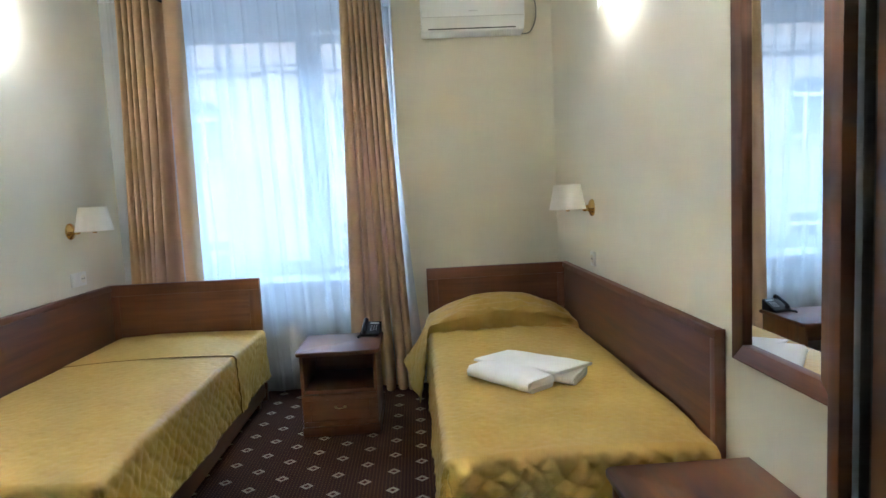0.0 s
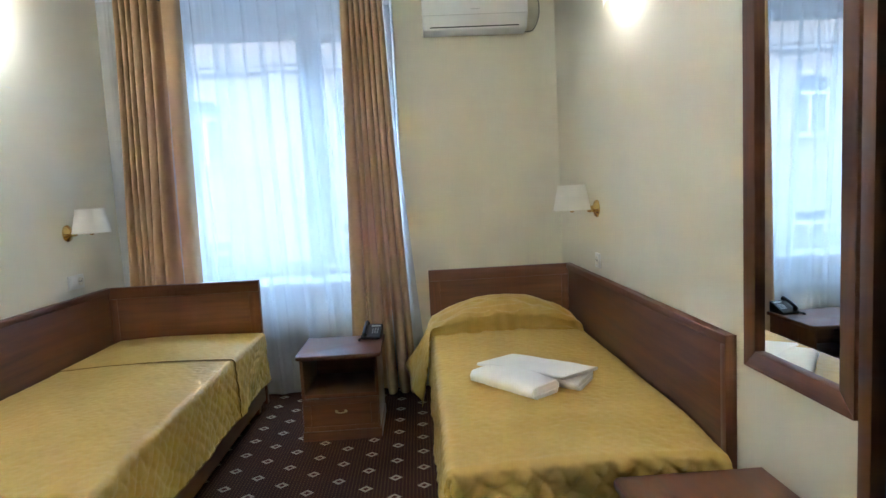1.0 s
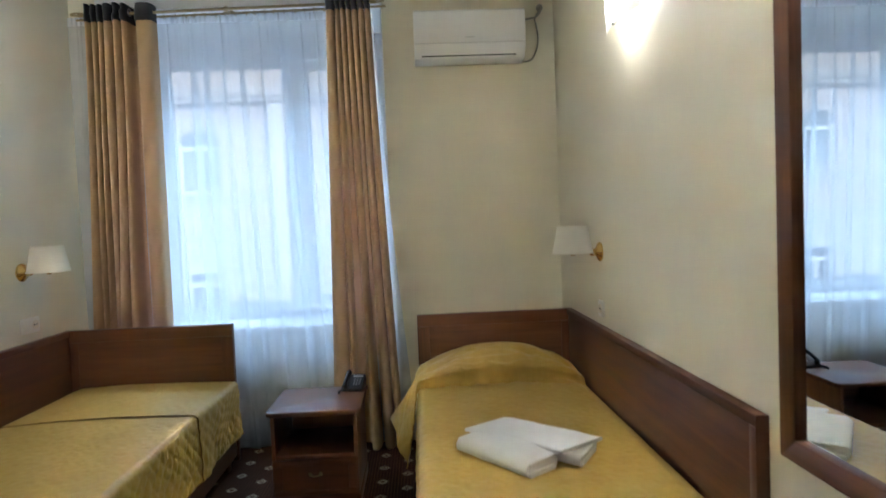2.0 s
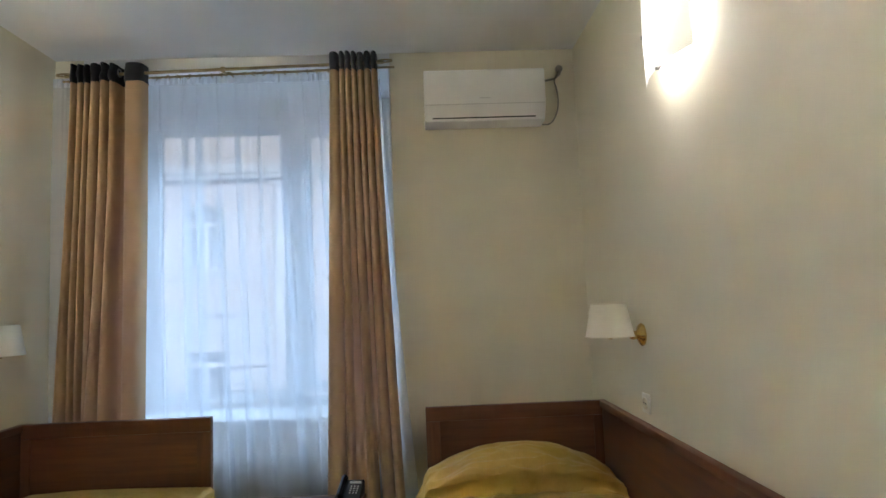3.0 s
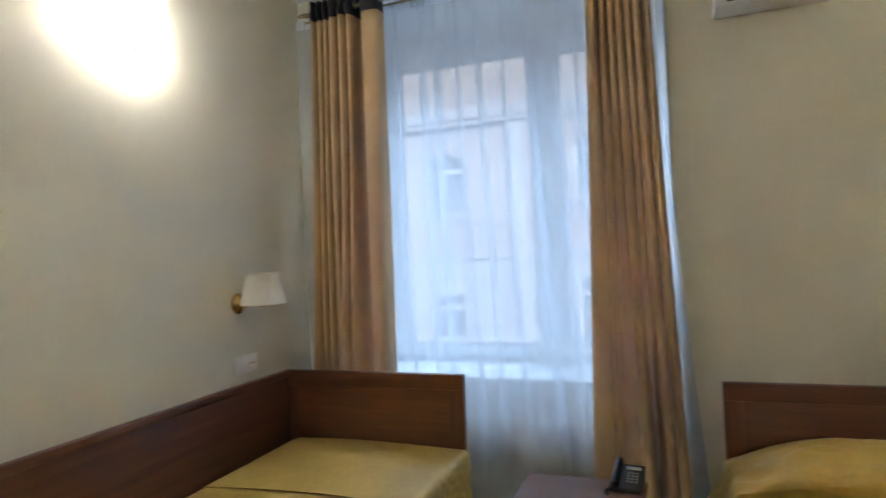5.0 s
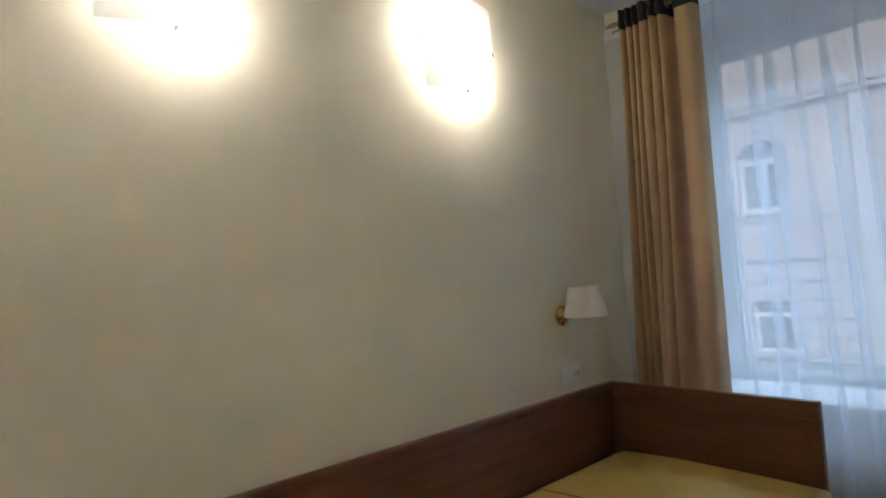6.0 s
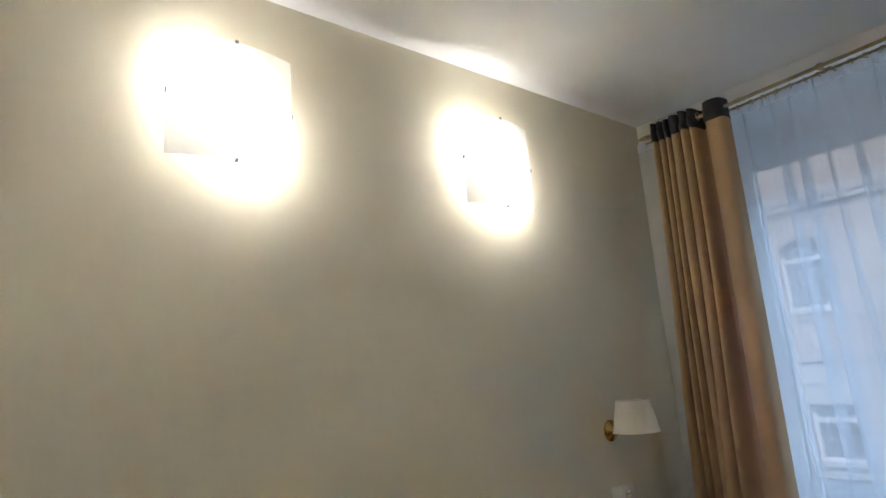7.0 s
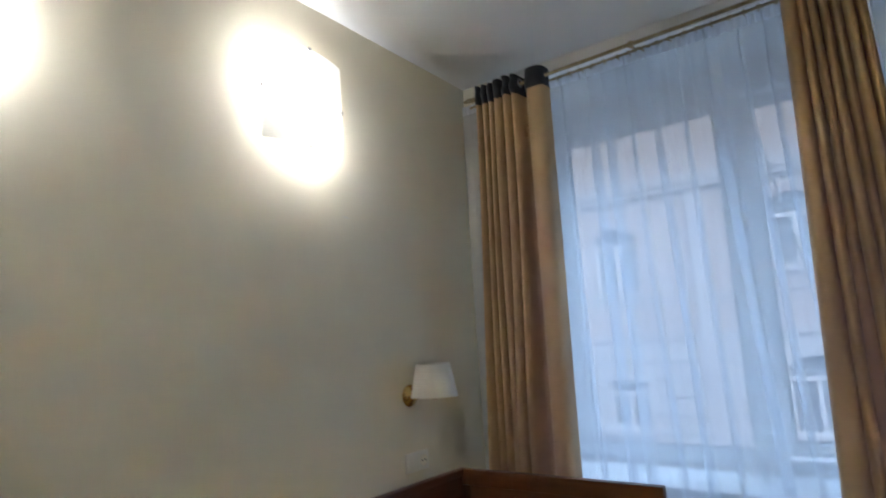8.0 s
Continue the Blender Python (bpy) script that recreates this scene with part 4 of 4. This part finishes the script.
def wardrobe():
    x0, x1, y0, y1, h = 2.60, ROOM_W - 0.004, -4.95, -3.380, 2.32
    root = thing("wardrobe", ((x0 + x1) / 2, (y0 + y1) / 2, 0), "dark mahogany wardrobe with sliding doors and metal edge grips", "wardrobe")
    cx, cy = root.location.x, root.location.y

    def b(a0, a1, b0, b1, z0, z1, bev=0.002):
        return boxed(a0 - cx, a1 - cx, b0 - cy, b1 - cy, z0, z1, bevel=bev)
    for ya, yb in ((y1 - 0.024, y1), (y0, y0 + 0.024)):
        part("side_panel", b(x0, x1, ya, yb, 0, h), WOOD_Z, root)
    part("top", b(x0, x1, y0 + 0.033, y1 - 0.033, h - 0.03, h), WOOD_Y, root)
    part("plinth", b(x0 + 0.01, x1, y0 + 0.033, y1 - 0.033, 0, 0.07), WOOD_Y, root)
    part("back_panel", b(x1 - 0.012, x1, y0 + 0.033, y1 - 0.033, 0.071, h - 0.031), WOOD_Z, root)
    mid = (y0 + y1) / 2
    for ya, yb, x in ((mid - 0.02, y1 - 0.043, x0 + 0.014), (y0 + 0.05, mid + 0.02, x0 + 0.046)):
        door = part("sliding_door", b(x, x + 0.018, ya + 0.03, yb - 0.023, 0.085, h - 0.045), WOOD_Z, root)
        # dark strip in place of the shadow gap between door and grip
        part("gap_shade", b(x + 0.004, x + 0.018, yb - 0.0225, yb - 0.0145, 0.085, h - 0.045), SLOT, door, "dark strip standing for the shaded gap beside the grip")
        for s0, s1 in ((ya, ya + 0.029), (yb - 0.014, yb)):
            part("grip", b(x - 0.010, x + 0.020, s0, s1, 0.075, h - 0.035, 0.004), ALU, door, "brushed metal edge grip")


wardrobe()

# scratch in the paint
setting("wall_scuff", boxed(0.0002, 0.0012, -0.985, -0.945, 1.988, 1.9905), AC_GREY, "thin grey scratch in the wall paint", "scratch")


# ---- outside: facade across the courtyard ----
def facade():
    Y = 10.0
    root = thing("apartment_building", (-1.0, Y, -5.0), "peach stucco apartment house with pale stone courses across the courtyard", "building")
    wins = []
    for cx, kind in ((-8.4, 0), (-5.6, 0), (-2.8, 0), (0.66, 1), (3.6, 1), (6.4, 0)):
        levels = ((-4.0, 0), (-0.57, 0), (2.295, 1), (5.9, 0)) if kind == 0 else ((-3.3, 1), (-0.55, 1), (2.5, 1), (5.9, 0))
        for z, arched in levels:
            wins.append((cx, z, 0.98 if arched else 0.88, 1.43 if arched else 1.05, arched))
    ax, az = -1.0, -5.0
    xs = sorted({-14.0, 12.0} | {c - w / 2 for c, z, w, h, a in wins} | {c + w / 2 for c, z, w, h, a in wins})
    zs = sorted({-5.0, 1.29, 9.0} | {z for c, z, w, h, a in wins} | {z + h for c, z, w, h, a in wins})

    def solid(x, z):
        return not any(abs(x - c) < w / 2 and zz < z < zz + h for c, zz, w, h, a in wins)
    for name, lo, hi, mat in (("wall", 1.29, 9.0, FACADE_PINK), ("lower_wall", -5.0, 1.29, FACADE_PALE)):
        bm = bmesh.new()
        for xa, xb in zip(xs, xs[1:]):
            run = None
            for za, zb in zip(zs, zs[1:]):
                if za < lo - 0.001 or zb > hi + 0.001:
                    continue
                if solid((xa + xb) / 2, (za + zb) / 2):
                    box(bm, xa - ax, xb - ax, 0.0, 0.4, za - az, zb - az)
        part(name, bm, mat, root)
    # rusticated courses on the lower storeys
    z = -4.9
    while z < 1.1:
        bm = bmesh.new()
        cuts = [-14.0]
        for c, zz, w, h, a in sorted(wins):
            if zz - 0.12 < z + 0.32 and z < zz + h + 0.12:
                cuts += [c - w / 2 - 0.1, c + w / 2 + 0.1]
        cuts.append(12.0)
        for xa, xb in zip(cuts[::2], cuts[1::2]):
            box(bm, xa - ax, xb - ax, -0.05, -0.002, z - az, z + 0.315 - az, 0.012, 1)
        part("stone_course", bm, FACADE_PALE, root)
        z += 0.36
    for z, d, t in ((1.29, 0.08, 0.11), (2.10, 0.06, 0.08), (4.30, 0.12, 0.10), (4.44, 0.07, 0.22), (8.9, 0.35, 0.25)):
        part("cornice", boxed(-14 - ax, 12 - ax, -d, -0.002, z - az, z + t - az, bevel=0.02), FACADE_TRIM, root, "grey stone cornice")
    for x in (-1.05, -11.0, 9.0):
        part("pilaster", boxed(x - 0.16 - ax, x + 0.16 - ax, -0.085, -0.002, 0.02, 9.28, bevel=0.01), FACADE_PALE, root)
    for c, z, w, h, arched in wins:
        x = c - ax
        wz = z - az
        fr = bmesh.new()
        box(fr, x - w / 2, x - w / 2 + 0.07, 0.14, 0.22, wz, wz + h)
        box(fr, x + w / 2 - 0.07, x + w / 2, 0.14, 0.22, wz, wz + h)
        box(fr, x - 0.04, x + 0.04, 0.14, 0.22, wz + 0.07, wz + h * 0.68)
        box(fr, x - w / 2 + 0.07, x + w / 2 - 0.07, 0.14, 0.22, wz, wz + 0.07)
        box(fr, x - w / 2 + 0.07, x + w / 2 - 0.07, 0.13, 0.22, wz + h * 0.68, wz + h * 0.68 + 0.09)
        wdw = part("window", fr, FACADE_FRAME, root, "white framed window")
        part("pane", boxed(x - w / 2, x + w / 2, 0.24, 0.25, wz, wz + h), FACADE_GLASS, wdw, "dark reflecting glass")
        part("sill", boxed(x - w / 2 - 0.08, x + w / 2 + 0.08, -0.10, 0.12, wz - 0.07, wz - 0.002), FACADE_TRIM, wdw)
        if arched:
            pts = [(x - w / 2, wz + h)] + [(x - w / 2 * math.cos(t), wz + h - 0.36 + 0.36 * math.sin(t)) for t in np.linspace(0, math.pi, 15)] + [(x + w / 2, wz + h)]
            n = len(pts)
            bm = bmesh.new()
            for p, q in zip(pts[1:-2], pts[2:-1]):
                prism(bm, [p, q, (q[0], wz + h + 0.001), (p[0], wz + h + 0.001)], "y", 0.002, 0.2)
            bmesh.ops.remove_doubles(bm, verts=bm.verts, dist=0.0001)
            part("arch", bm, FACADE_PINK if z > 1 else FACADE_PALE, wdw)
    part("roof", prism(bmesh.new(), [(-0.5, 14.15), (6, 17.0), (12, 14.15)], "x", -13.2, 13.2), ROOF, root)
    part("body", boxed(-13.0, 13.0, 0.42, 11.5, 0.0, 14.0), FACADE_PALE, root)


FACADE_FRAME = mottled("white_window_paint", (0.34, 0.35, 0.36), (0.40, 0.41, 0.42), 4, 0.5)
facade()
setting("ground", boxed(-400, 400, -400, 400, -5.2, -5.0), YARD, "grey asphalt courtyard", "ground")
cab = thing("overhead_cable", (1.5, 0.9, 1.7), "thin dark cables slung outside the window", "cable")
part("wire", tube(bmesh.new(), [(-0.22, 0.0, 1.1), (-0.1, 0.0, 0.4), (0.02, 0.0, -0.3), (0.16, 0.0, -1.1), (0.45, 0.0, -3.0)], 0.006, 6), CABLE, cab)
part("stay", tube(bmesh.new(), [(-0.20, 0.01, 0.20), (0.1, 0.01, 0.21), (0.42, -0.155, 0.21)], 0.009, 6), CABLE, cab)
